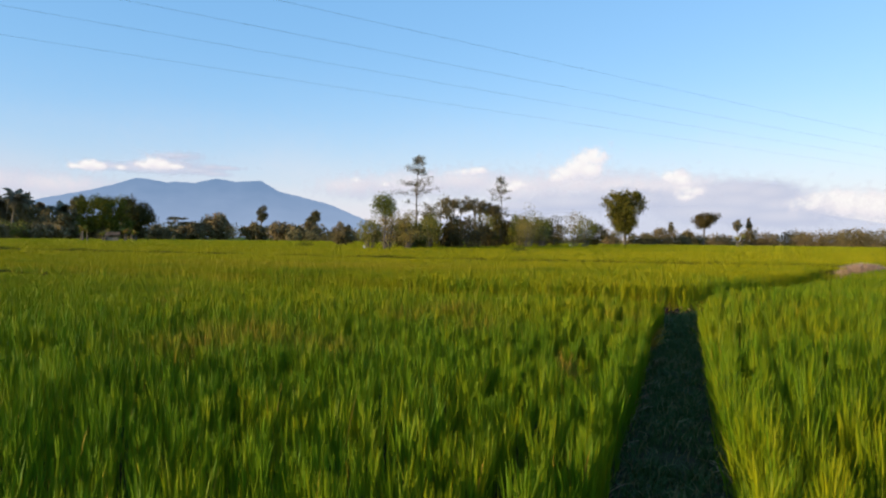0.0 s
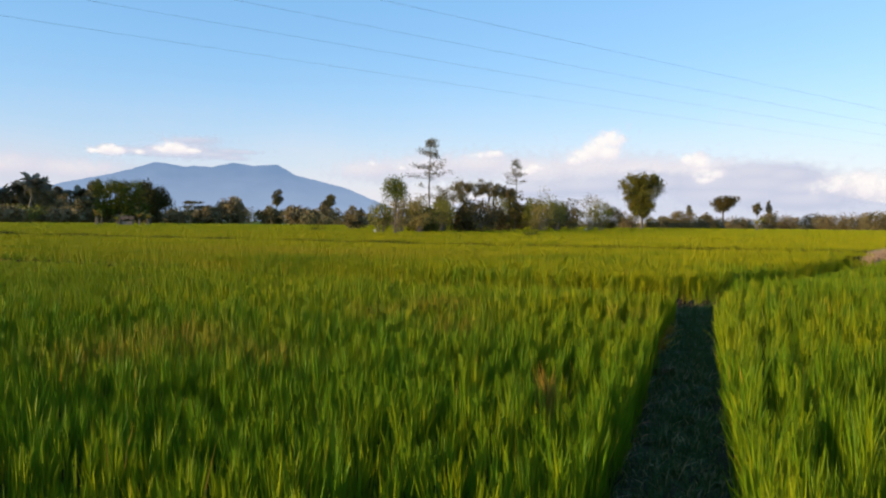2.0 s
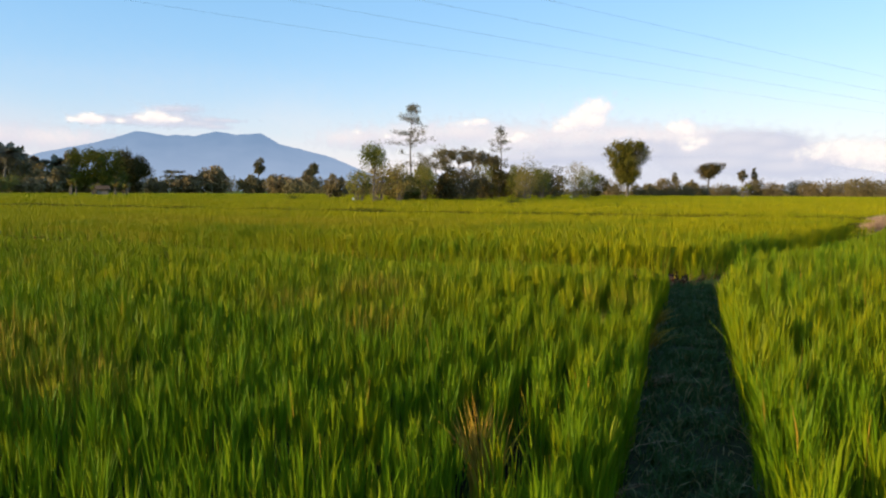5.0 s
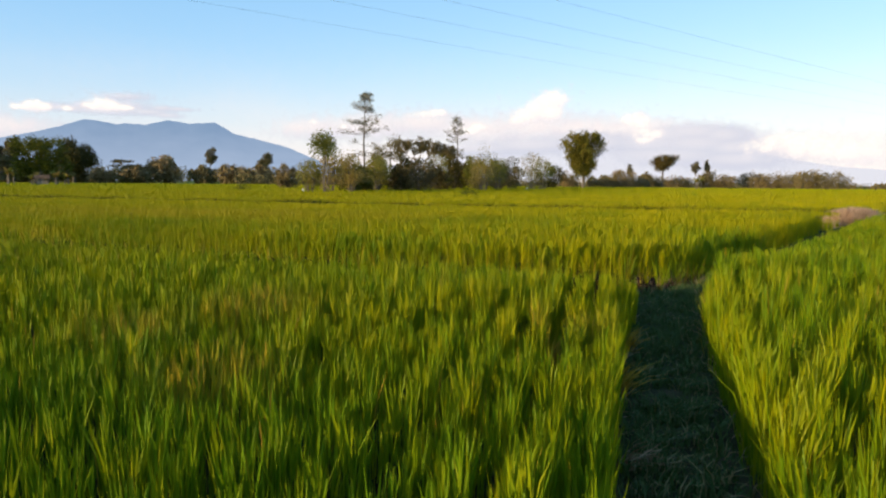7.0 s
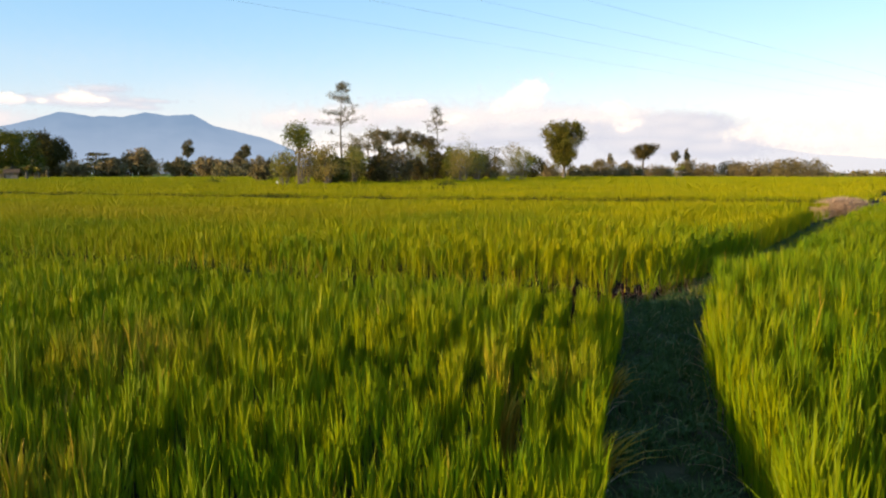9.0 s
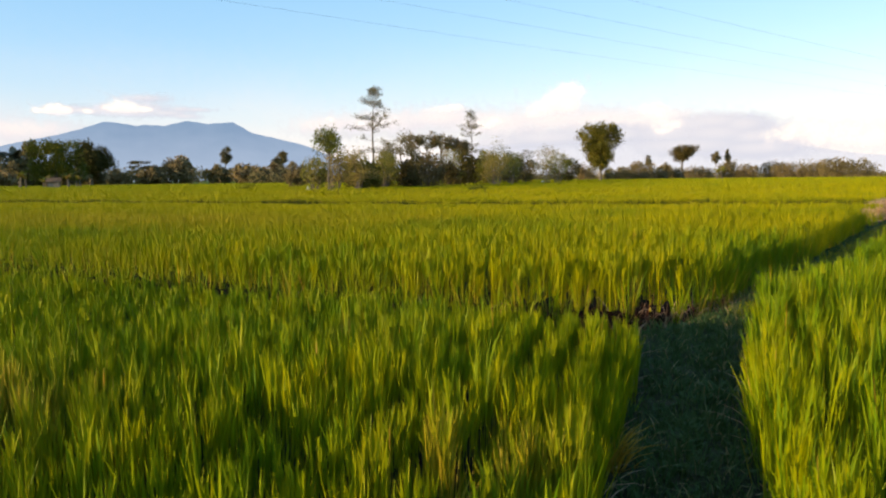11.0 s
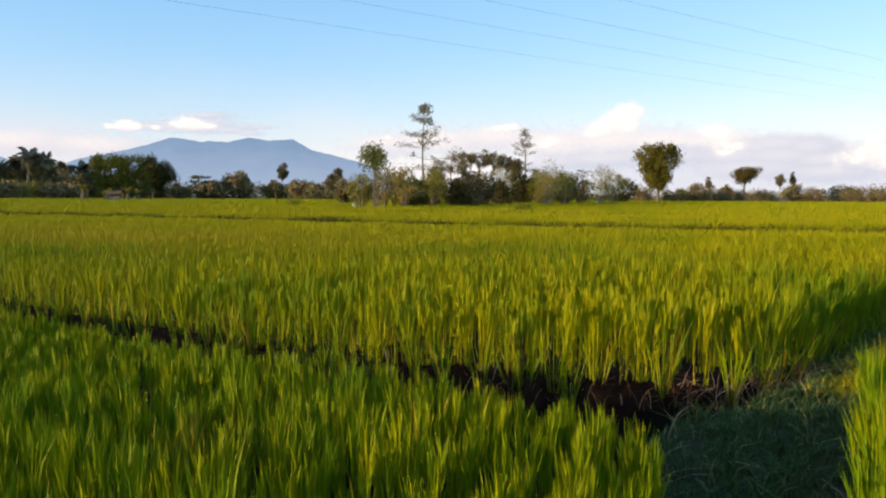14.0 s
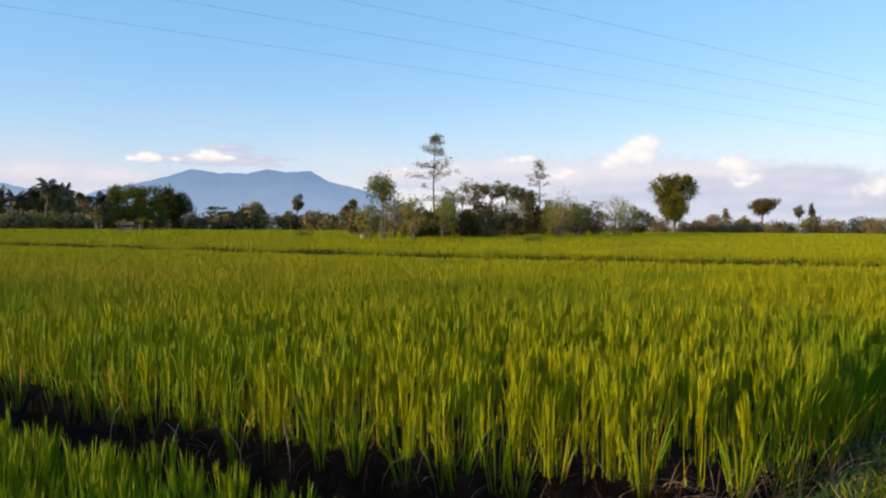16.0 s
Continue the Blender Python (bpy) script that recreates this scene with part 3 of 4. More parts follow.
straw_heap(7.3, 21.5, 4.2, 1.9, 0.60, 66)

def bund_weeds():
    """Near-black weeds added on the low bunds, drawing a dark line between the plots."""
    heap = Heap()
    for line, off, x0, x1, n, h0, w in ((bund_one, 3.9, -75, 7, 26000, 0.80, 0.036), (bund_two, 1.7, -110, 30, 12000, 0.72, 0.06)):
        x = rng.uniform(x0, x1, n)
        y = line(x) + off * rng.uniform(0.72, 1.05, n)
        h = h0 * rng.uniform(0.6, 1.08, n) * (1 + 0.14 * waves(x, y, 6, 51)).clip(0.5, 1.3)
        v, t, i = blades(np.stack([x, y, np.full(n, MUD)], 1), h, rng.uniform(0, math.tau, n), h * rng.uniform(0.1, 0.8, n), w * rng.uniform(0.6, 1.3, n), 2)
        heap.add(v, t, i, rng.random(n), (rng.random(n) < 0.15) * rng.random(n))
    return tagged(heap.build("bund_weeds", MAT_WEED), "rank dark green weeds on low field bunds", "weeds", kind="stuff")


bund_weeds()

# ---------------------------------------------------------------- trees
def tube(points, radii, sides=7):
    """A tapered limb through the points."""
    v, t = [], []
    pts = [Vector(p) for p in points]
    for k, p in enumerate(pts):
        d = (pts[min(k + 1, len(pts) - 1)] - pts[max(k - 1, 0)]).normalized()
        a = d.cross(Vector((0.3, 1, 0.1))).normalized()
        c = d.cross(a)
        for s in range(sides):
            w = math.tau * s / sides
            v.append(p + (a * math.cos(w) + c * math.sin(w)) * radii[k])
    for k in range(len(pts) - 1):
        for s in range(sides):
            i, j = k * sides + s, k * sides + (s + 1) % sides
            t += [(i, j, j + sides), (i, j + sides, i + sides)]
    return [tuple(p) for p in v], t


class Wood:
    def __init__(self):
        self.v, self.t = [], []

    def limb(self, points, radii, sides=7):
        v, t = tube(points, radii, sides)
        n = len(self.v)
        self.v += v
        self.t += [(a + n, b + n, c + n) for a, b, c in t]

    def build(self, parent):
        return mesh_object("trunk", self.v, self.t, MAT_BARK, parent, smooth=True)


def leaves(centres, spread, per, size, flat=1.0):
    """Small leaf sprays round the centres."""
    c = np.repeat(np.asarray(centres, dtype=float), per, axis=0)
    sp = np.repeat(np.broadcast_to(np.asarray(spread, dtype=float), (len(centres),)), per)
    n = len(c)
    d = rng.normal(0, 1, (n, 3))
    d *= (rng.random(n) ** 0.4 / np.linalg.norm(d, axis=1))[:, None]
    p = c + d * sp[:, None] * np.array([1, 1, flat])
    a = rng.normal(0, 1, (n, 3))
    a /= np.linalg.norm(a, axis=1)[:, None]
    b = np.cross(a, rng.normal(0, 1, (n, 3)))
    b /= np.linalg.norm(b, axis=1)[:, None]
    s = size * rng.uniform(0.5, 1.3, n)[:, None]
    v = np.stack([p - a * s, p + b * s * 0.45, p + a * s, p - b * s * 0.45], 1).reshape(-1, 3)
    i = np.arange(n)[:, None] * 4
    t = np.concatenate([i + np.array([[0, 1, 2]]), i + np.array([[0, 2, 3]])])
    return v, t, np.repeat(np.arange(n), 4), n


def crown(parent, centres, spread, per, size, mat, tone=0.4, dry=0.0, flat=1.0):
    v, t, i, n = leaves(centres, spread, per, size, flat)
    clump = np.repeat(rng.normal(0, 0.2, len(centres)), per)
    heap = Heap()
    heap.add(v, t, i, np.clip(tone + clump + rng.normal(0, 0.15, n), 0, 1), np.clip(dry + rng.normal(0, 0.12, n), 0, 1) * (dry > 0))
    return heap.build("crown", mat, parent)


def tree_base(name, x, y, label, category="tree"):
    ob = tagged(new(name), label, category)
    ob.location = (x, y, MUD)
    return ob


def scaled_to_view(ob, k):
    """The same tree at k times the size, set to fit the camera's view at its distance."""
    ob.scale = (k, k, k)
    return ob


def blob(n, cx, cz, rx, rz, hollow=0.3):
    """Points in an uneven egg round the trunk."""
    d = rng.normal(0, 1, (n, 3))
    d /= np.linalg.norm(d, axis=1)[:, None]
    r = (hollow + (1 - hollow) * rng.random(n)) ** 0.5
    lump = 1 + 0.22 * np.sin(d[:, 0] * 4.1 + cx) * np.cos(d[:, 1] * 3.3 + cz) + 0.15 * np.sin(d[:, 2] * 6 + rx * 3)
    return np.stack([d[:, 0] * r * rx * lump, d[:, 1] * r * rx * lump, cz + d[:, 2] * r * rz * lump], 1)


def forked(wood, h, girth, to, start=0.35):
    """A trunk and limbs that reach the given points."""
    bend = rng.normal(0, 0.03 * h, 2)
    top = (bend[0], bend[1], h * 0.8)
    wood.limb([(0, 0, -0.2), (bend[0] * 0.3, bend[1] * 0.3, h * 0.3), (bend[0], bend[1], h * 0.6), top], [girth, girth * 0.75, girth * 0.5, girth * 0.2])
    for p in to:
        k = rng.uniform(start, 0.7)
        s = Vector((bend[0] * k, bend[1] * k, h * k))
        e = Vector(p)
        m = s.lerp(e, 0.55) + Vector((0, 0, 0.06 * h))
        wood.limb([s, m, e], [girth * 0.4, girth * 0.25, girth * 0.08], 5)


def bush_tree(x, y, h, w, dark=False):
    ob = tree_base("bushy_tree", x, y, "low rounded dark bushy tree at the field edge" if dark else "low rounded green bushy tree at the field edge")
    h -= MUD
    wood = Wood()
    pts = blob(46, x, h * 0.5, w * 0.5, h * 0.46)
    pts[:, 2] = np.clip(pts[:, 2], 0.2, h * 0.97)
    forked(wood, h * 0.9, 0.05 * w ** 0.7 + 0.03, [tuple(p) for p in pts[:6]], 0.1)
    wood.build(ob)
    size = 0.015 * math.hypot(x, y) ** 0.5 + 0.03
    kind = MAT_LEAF_DARK if dark else random.choice((MAT_LEAF, MAT_LEAF, MAT_LEAF_DARK, MAT_LEAF_GREY))
    tone = random.uniform(0.1, 0.6)
    # distance haze painted into the leaves: far trees go grey and paler
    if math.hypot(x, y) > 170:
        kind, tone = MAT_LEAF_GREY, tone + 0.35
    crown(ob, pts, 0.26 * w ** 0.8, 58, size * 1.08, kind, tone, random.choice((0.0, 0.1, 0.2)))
    return ob


def broad_tree(x, y, h, w, dense=1.0, dark=False):
    ob = tree_base("broad_tree", x, y, "broad dark leafy tree beside a green one" if dark else "broad green leafy tree at the field edge")
    h -= MUD
    wood = Wood()
    pts = blob(int(80 * dense), x, h * 0.60, w * 0.5, h * 0.38, 0.4)
    forked(wood, h, 0.28, [tuple(p) for p in pts[:9]])
    wood.build(ob)
    crown(ob, pts, 1.15, 90, 0.20, MAT_LEAF_DARK if dark else MAT_LEAF, 0.35)
    return ob


def lone_tree(x, y, h, w):
    ob = tree_base("lone_tree", x, y, "big lone round-topped tree standing in the fields")
    h -= MUD
    wood = Wood()
    pts = []
    for k in range(66):
        u = 0.27 + 0.63 * ((k * 0.618) % 1) ** 0.85
        r = w * 0.47 * np.interp(u, [0.2, 0.4, 0.6, 0.76, 0.9], [0.22, 0.5, 0.82, 0.98, 0.68]) * math.sqrt(rng.uniform(0.3, 1) if k % 3 else rng.uniform(0, 0.12))
        a = k * 1.13 + rng.uniform(0, 0.8)
        pts.append(rng.normal(0, 0.038 * h, (8, 3)) + np.array([math.cos(a) * r, math.sin(a) * r, u * h]))
    pts = np.concatenate(pts)[rng.permutation(66 * 8)]
    forked(wood, h, 0.5, [tuple(p) for p in pts[:12]], 0.25)
    wood.build(ob)
    crown(ob, pts, 1.15, 38, 0.26, MAT_LEAF, 0.5, 0.1)
    return ob


def tall_tree(x, y, h, w):
    """Slim pale trunk with whorls of thin level limbs, airy leaf sprays out along them."""
    ob = tree_base("tall_tree", x, y, "tall slender tree with open tiers of sparse foliage")
    h -= MUD
    wood, pts = Wood(), []
    lean = rng.normal(0, 0.012 * h, 2)
    wood.limb([(0, 0, -0.2), (lean[0], lean[1], h * 0.5), (0, 0, h * 0.97)], [0.012 * h, 0.008 * h, 0.02])
    tiers = [0.40, 0.48, 0.56, 0.63, 0.70, 0.765, 0.825, 0.88, 0.93, 0.975]
    for k, u in enumerate(tiers):
        reach = w * 0.56 * float(np.interp(u, [0.40, 0.5, 0.63, 0.76, 0.88, 1.0], [0.75, 0.9, 1.0, 0.8, 0.5, 0.2]))
        limbs = int(rng.integers(2, 5)) if u < 0.6 else int(rng.integers(4, 8))
        for j in range(limbs):
            a = j * math.tau / limbs + k * 1.1 + rng.uniform(-0.35, 0.35)
            r = reach * rng.uniform(0.3, 1.2)
            u = u + rng.normal(0, 0.014)
            s = Vector((lean[0] * (1 - u), lean[1] * (1 - u), h * (u - 0.015)))
            e = Vector((math.cos(a) * r, math.sin(a) * r, h * min(u + rng.uniform(-0.02, 0.035), 0.995)))
            wood.limb([s, s.lerp(e, 0.5) + Vector((0, 0, -0.01 * h)), e], [0.0028 * h, 0.002 * h, 0.0009 * h], 4)
            for q in (0.6, 0.85, 1.02):
                pts.append(s.lerp(e, q) + Vector((0, 0, rng.uniform(0.0, 0.012 * h))))
    pts += [Vector((rng.normal(0, 0.03 * w), rng.normal(0, 0.03 * w), h * rng.uniform(0.93, 1.0))) for _ in range(5)]
    wood.build(ob)
    crown(ob, pts, 0.07 * w + 0.18, 17, 0.034 * h ** 0.5, MAT_LEAF_PALE, 0.3, 0.05, 0.7)
    return ob


def column_tree(x, y, h, w, open_crown=False):
    ob = tree_base("slim_tree", x, y, "slim upright tree with a narrow crown")
    h -= MUD
    wood = Wood()
    pts = blob(26 if open_crown else 34, x, h * 0.78, w * 0.46, h * 0.21)
    forked(wood, h, 0.012 * h + 0.03, [tuple(p) for p in pts[:6]], 0.5)
    wood.build(ob)
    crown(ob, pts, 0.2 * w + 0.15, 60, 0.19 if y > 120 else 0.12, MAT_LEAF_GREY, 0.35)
    return ob


def umbrella_tree(x, y, h, w):
    ob = tree_base("umbrella_tree", x, y, "thin-trunked tree with a dark spreading crown")
    h -= MUD
    wood = Wood()
    pts = blob(40, x, h * 0.84, w * 0.58, h * 0.14)
    forked(wood, h, 0.15, [tuple(p) for p in pts[:9]], 0.6)
    wood.build(ob)
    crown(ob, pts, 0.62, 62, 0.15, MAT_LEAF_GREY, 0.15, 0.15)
    return ob


def crown_tree(x, y, h, w):
    ob = tree_base("topped_tree", x, y, "pale-stemmed tree with a tufted yellow-green top")
    h -= MUD
    wood = Wood()
    pts = blob(46, x, h * 0.80, w * 0.42, h * 0.18)
    forked(wood, h, 0.11, [tuple(p) for p in pts[:7]], 0.5)
    low = blob(20, x, h * 0.35, w * 0.42, h * 0.28)
    for p in low[:8]:
        wood.limb([(p[0] * 0.2, p[1] * 0.2, 0), (p[0] * 0.6, p[1] * 0.6, h * 0.25), (p[0], p[1], h * 0.5)], [0.05, 0.04, 0.015], 5)
    wood.build(ob)
    crown(ob, pts, 0.7, 60, 0.11, MAT_LEAF_LIGHT, 0.35)
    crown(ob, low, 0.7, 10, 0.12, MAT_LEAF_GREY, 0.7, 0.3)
    return ob


def scrub_tree(x, y, h, w, autumn=False):
    ob = tree_base("scrubby_tree", x, y, "scrubby tree with browning leaves and pale stems" if autumn else "scrubby light green tree with pale bare stems")
    h -= MUD
    wood = Wood()
    pts = blob(40, x, h * 0.62, w * 0.5, h * 0.36)
    for p in pts[:10]:
        wood.limb([(p[0] * 0.15, p[1] * 0.15, -0.1), (p[0] * 0.5, p[1] * 0.5, p[2] * 0.5), tuple(p)], [0.07, 0.05, 0.015], 5)
    wood.build(ob)
    crown(ob, pts, 0.2 * w + 0.2, 55, 0.12, MAT_LEAF_LIGHT, 0.6, 0.4 if autumn else 0.1)
    return ob


def layered_tree(x, y, h, w):
    ob = tree_base("layered_tree", x, y, "far tree with flat layered branches")
    h -= MUD
    wood, pts = Wood(), []
    for k in range(14):
        a, u = rng.uniform(0, math.tau), rng.choice((0.5, 0.72, 0.93))
        r = w * 0.5 * rng.uniform(0.5, 1.05)
        e = Vector((math.cos(a) * r, math.sin(a) * r, h * u))
        wood.limb([(0, 0, h * (u - 0.15)), (e.x * 0.5, e.y * 0.5, h * (u - 0.04)), e], [0.1, 0.07, 0.03], 4)
        pts += [e, e * 0.7 + Vector((0, 0, h * u * 0.3))]
    wood.limb([(0, 0, -0.2), (0, 0, h * 0.5), (0, 0, h * 0.9)], [0.22, 0.16, 0.06])
    wood.build(ob)
    crown(ob, pts, 1.1, 24, 0.3, MAT_LEAF_DARK, 0.5, 0.0, 0.3)
    return ob


def windswept_tree(x, y, h, w):
    ob = tree_base("windswept_tree", x, y, "dark windswept tree leaning over a bare trunk")
    h -= MUD
    wood = Wood()
    pts = np.concatenate([blob(50, x, h * 0.82, w * 0.48, h * 0.13), blob(26, x, h * 0.66, w * 0.34, h * 0.13)])
    pts[:, 0] += (pts[:, 2] / h - 0.7) * w * 0.6
    forked(wood, h, 0.42, [tuple(p) for p in pts[:9]], 0.4)
    wood.build(ob)
    crown(ob, pts, 1.2, 70, 0.26, MAT_LEAF_DARK, 0.6, 0.15)
    return ob


def frond(length, droop, wide, count):
    """One feathered frond along +x, as leaflets off a rib."""
    s = np.linspace(0.12, 1, count)
    x, z = s * length * (1 - 0.25 * droop * s), length * (0.35 * s - droop * s ** 2)
    v, t = [], []
    for k in range(count):
        for side in (-1, 1):
            L = wide * math.sin(math.pi * min(1, 0.15 + 0.8 * s[k])) + 0.05
            n = len(v)
            v += [(x[k] - 0.06, 0, z[k]), (x[k] + 0.18, 0, z[k]), (x[k] + 0.3 * L, side * L, z[k] - 0.5 * L)]
            t.append((n, n + 1, n + 2))
    return np.array(v), np.array(t)


def palm_tree(x, y, h, w):
    ob = tree_base("palm_tree", x, y, "slim coconut palm with a ragged dark crown", "palm")
    h -= MUD
    wood = Wood()
    bx, by = rng.normal(0, 0.5, 2)
    wood.limb([(0, 0, -0.2), (bx * 0.3, by * 0.3, h * 0.4), (bx, by, h * 0.82)], [0.20, 0.15, 0.11])
    wood.build(ob)
    heap = Heap()
    for k in range(44):
        v, t = frond(w * rng.uniform(0.38, 0.66), rng.uniform(0.2, 1.5), 0.75, 18)
        a = rng.uniform(0, math.tau)
        up = rng.uniform(-0.9, 1.0)
        rot = np.array(Matrix.Rotation(a, 3, "Z") @ Matrix.Rotation(-up, 3, "Y"))
        v = v @ rot.T + np.array([bx, by, h * 0.82])
        heap.add(v, t, np.arange(len(v)) * 0, [rng.uniform(0.0, 0.3)], [0.4 if rng.random() < 0.3 else 0.0])
    heap.build("fronds", MAT_LEAF_PALE, ob)
    return ob


def banana_plant(x, y, h, w):
    ob = tree_base("banana_plant", x, y, "clump of banana plants with long torn leaves", "banana plant")
    h -= MUD
    heap = Heap()
    for k in range(3):
        cx, cy = rng.normal(0, w * 0.18, 2)
        top = h * rng.uniform(0.5, 0.7)
        sv, st = tube([(cx, cy, -0.1), (cx, cy, top * 0.5), (cx, cy, top)], [0.12, 0.10, 0.05])
        mesh_object("stem", sv, st, MAT_BARK, ob, smooth=True)
        n = 9
        base = np.tile([cx, cy, top * 0.92], (n, 1))
        ln = rng.uniform(0.35, 0.55, n) * h
        v, t, i = blades(base, ln * rng.uniform(0.3, 1.0, n), rng.uniform(0, math.tau, n), ln * rng.uniform(0.5, 1.1, n), rng.uniform(0.3, 0.45, n), 4)
        heap.add(v, t, i, rng.random(n), (rng.random(n) < 0.3) * 0.6)
    heap.build("leaves", MAT_LEAF_LIGHT, ob)
    return ob


scaled_to_view(palm_tree(-243.3, 171.3, 6.0, 4.1), 2.22)
scaled_to_view(palm_tree(-238.3, 178.1, 5.9, 4.1), 2.22)
scaled_to_view(palm_tree(-236.1, 180.9, 7.0, 4.2), 2.22)
scaled_to_view(palm_tree(-226.4, 177.0, 8.2, 4.2), 2.15)
scaled_to_view(palm_tree(-255.1, 205.2, 6.9, 4.2), 2.44)
scaled_to_view(palm_tree(-297.7, 247.8, 7.0, 3.3), 2.89)
scaled_to_view(palm_tree(-286.4, 245.5, 6.0, 3.4), 2.81)
scaled_to_view(palm_tree(-289.8, 256.8, 5.7, 3.4), 2.89)
scaled_to_view(bush_tree(-253.4, 174.4, 4.8, 7.0), 2.30)
scaled_to_view(bush_tree(-248.6, 181.1, 3.7, 5.9), 2.30)
scaled_to_view(bush_tree(-243.8, 187.3, 5.1, 5.8, True), 2.30)
scaled_to_view(bush_tree(-246.9, 199.4, 5.0, 5.0), 2.37)
scaled_to_view(bush_tree(-263.9, 225.8, 4.4, 4.8, True), 2.59)
scaled_to_view(bush_tree(-242.9, 219.2, 4.6, 4.7, True), 2.44)
scaled_to_view(broad_tree(-213.9, 206.2, 7.6, 7.7, dense=1.2), 2.22)
scaled_to_view(broad_tree(-253.4, 265.4, 6.5, 5.7, dense=1.5, dark=True), 2.74)
scaled_to_view(banana_plant(-126.3, 109.6, 2.7, 2.5), 1.53)
scaled_to_view(banana_plant(-120.8, 115.4, 2.6, 2.7), 1.53)
scaled_to_view(banana_plant(-120.6, 118.4, 2.1, 2.4), 1.55)
scaled_to_view(layered_tree(-276.7, 324.9, 5.2, 6.1), 2.39)
scaled_to_view(bush_tree(-218.8, 242.8, 2.1, 4.3), 2.44)
scaled_to_view(bush_tree(-221.5, 266.8, 2.5, 4.6), 2.59)
scaled_to_view(bush_tree(-215.1, 278.2, 4.2, 6.2), 2.63)
scaled_to_view(bush_tree(-169.3, 240.5, 3.0, 4.3), 2.20)
scaled_to_view(bush_tree(-154.7, 237.9, 3.2, 5.3), 2.20)
scaled_to_view(bush_tree(-150.3, 252.6, 3.4, 4.6), 2.20)
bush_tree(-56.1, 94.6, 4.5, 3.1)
scaled_to_view(bush_tree(-144.6, 231.7, 2.4, 3.7), 2.20)
scaled_to_view(column_tree(-181.7, 264.8, 8.1, 2.3), 1.80)
scaled_to_view(column_tree(-170.0, 292.1, 7.9, 2.2), 1.80)
scaled_to_view(column_tree(-155.4, 261.0, 5.6, 2.1), 1.80)
crown_tree(-31.5, 56.0, 6.2, 2.9)
scrub_tree(-35.2, 60.6, 3.7, 2.5)
scrub_tree(-34.9, 65.0, 4.4, 2.7, autumn=True)
bush_tree(-34.2, 68.4, 3.9, 2.9)
bush_tree(-33.9, 71.8, 3.3, 2.6)
scrub_tree(-31.3, 62.4, 4.3, 2.9, autumn=True)
scrub_tree(-33.6, 75.6, 4.9, 3.3)
bush_tree(-36.0, 83.2, 5.1, 3.9)
bush_tree(-37.4, 98.4, 5.9, 4.3, dark=True)
scrub_tree(-34.5, 106.0, 6.3, 4.5)
bush_tree(-34.9, 118.3, 7.0, 4.9, dark=True)
bush_tree(-30.6, 115.5, 6.5, 4.5)
scrub_tree(-25.5, 98.3, 5.1, 3.9, autumn=True)
bush_tree(-27.4, 119.2, 5.7, 4.4)
scrub_tree(-18.8, 117.3, 5.6, 4.2)
tall_tree(-39.2, 86.0, 13.7, 5.9)
column_tree(-38.5, 94.6, 8.3, 3.0, open_crown=True)
column_tree(-38.9, 90.3, 6.6, 2.2, open_crown=True)
umbrella_tree(-48.7, 129.3, 10.2, 3.8)
umbrella_tree(-46.1, 130.1, 10.5, 4.0)
umbrella_tree(-43.5, 131.0, 10.2, 3.8)
umbrella_tree(-41.3, 131.7, 9.5, 3.3)
umbrella_tree(-39.7, 132.1, 8.8, 2.4)
bush_tree(-29.6, 80.6, 5.2, 4.4)
bush_tree(-30.8, 77.1, 3.5, 2.5)
bush_tree(-31.4, 95.0, 3.9, 3.4)
tall_tree(-50.4, 177.5, 19.0, 6.5)
bush_tree(-42.1, 151.2, 6.3, 5.9, dark=True)
bush_tree(-36.6, 123.2, 4.2, 3.8)
scrub_tree(-26.3, 104.2, 6.8, 5.3)
scrub_tree(-25.0, 108.5, 5.5, 3.3)
bush_tree(-27.8, 135.0, 6.3, 5.2)
scrub_tree(-21.4, 121.8, 7.2, 4.5, autumn=True)
bush_tree(-23.9, 164.6, 5.9, 6.0)
lone_tree(-18.8, 192.9, 16.0, 11.4)
bush_tree(-24.8, 212.4, 4.8, 5.5)
bush_tree(-17.0, 222.6, 3.9, 7.1)
bush_tree(-13.8, 232.4, 4.3, 7.0)
bush_tree(-10.2, 232.5, 5.9, 7.7)
bush_tree(-6.0, 242.2, 4.0, 8.6)
bush_tree(-2.8, 251.7, 5.9, 4.1)
bush_tree(7.2, 242.1, 3.8, 8.7)
bush_tree(17.9, 251.1, 6.1, 8.5)
bush_tree(22.2, 250.8, 4.4, 8.6)
bush_tree(29.3, 240.5, 5.1, 9.8)
bush_tree(32.9, 230.4, 4.7, 8.7)
bush_tree(38.8, 229.6, 4.8, 9.3)
bush_tree(42.1, 219.3, 5.9, 7.4)
bush_tree(48.0, 218.1, 4.4, 10.6)
bush_tree(0.6, 261.3, 3.6, 9.6)
windswept_tree(2.5, 248.0, 11.6, 7.6)
column_tree(14.0, 265.7, 9.3, 3.1)
column_tree(17.9, 270.1, 9.8, 1.7)
column_tree(-8.9, 270.6, 8.5, 2.0)
banana_plant(9.4, 165.9, 4.0, 3.3)


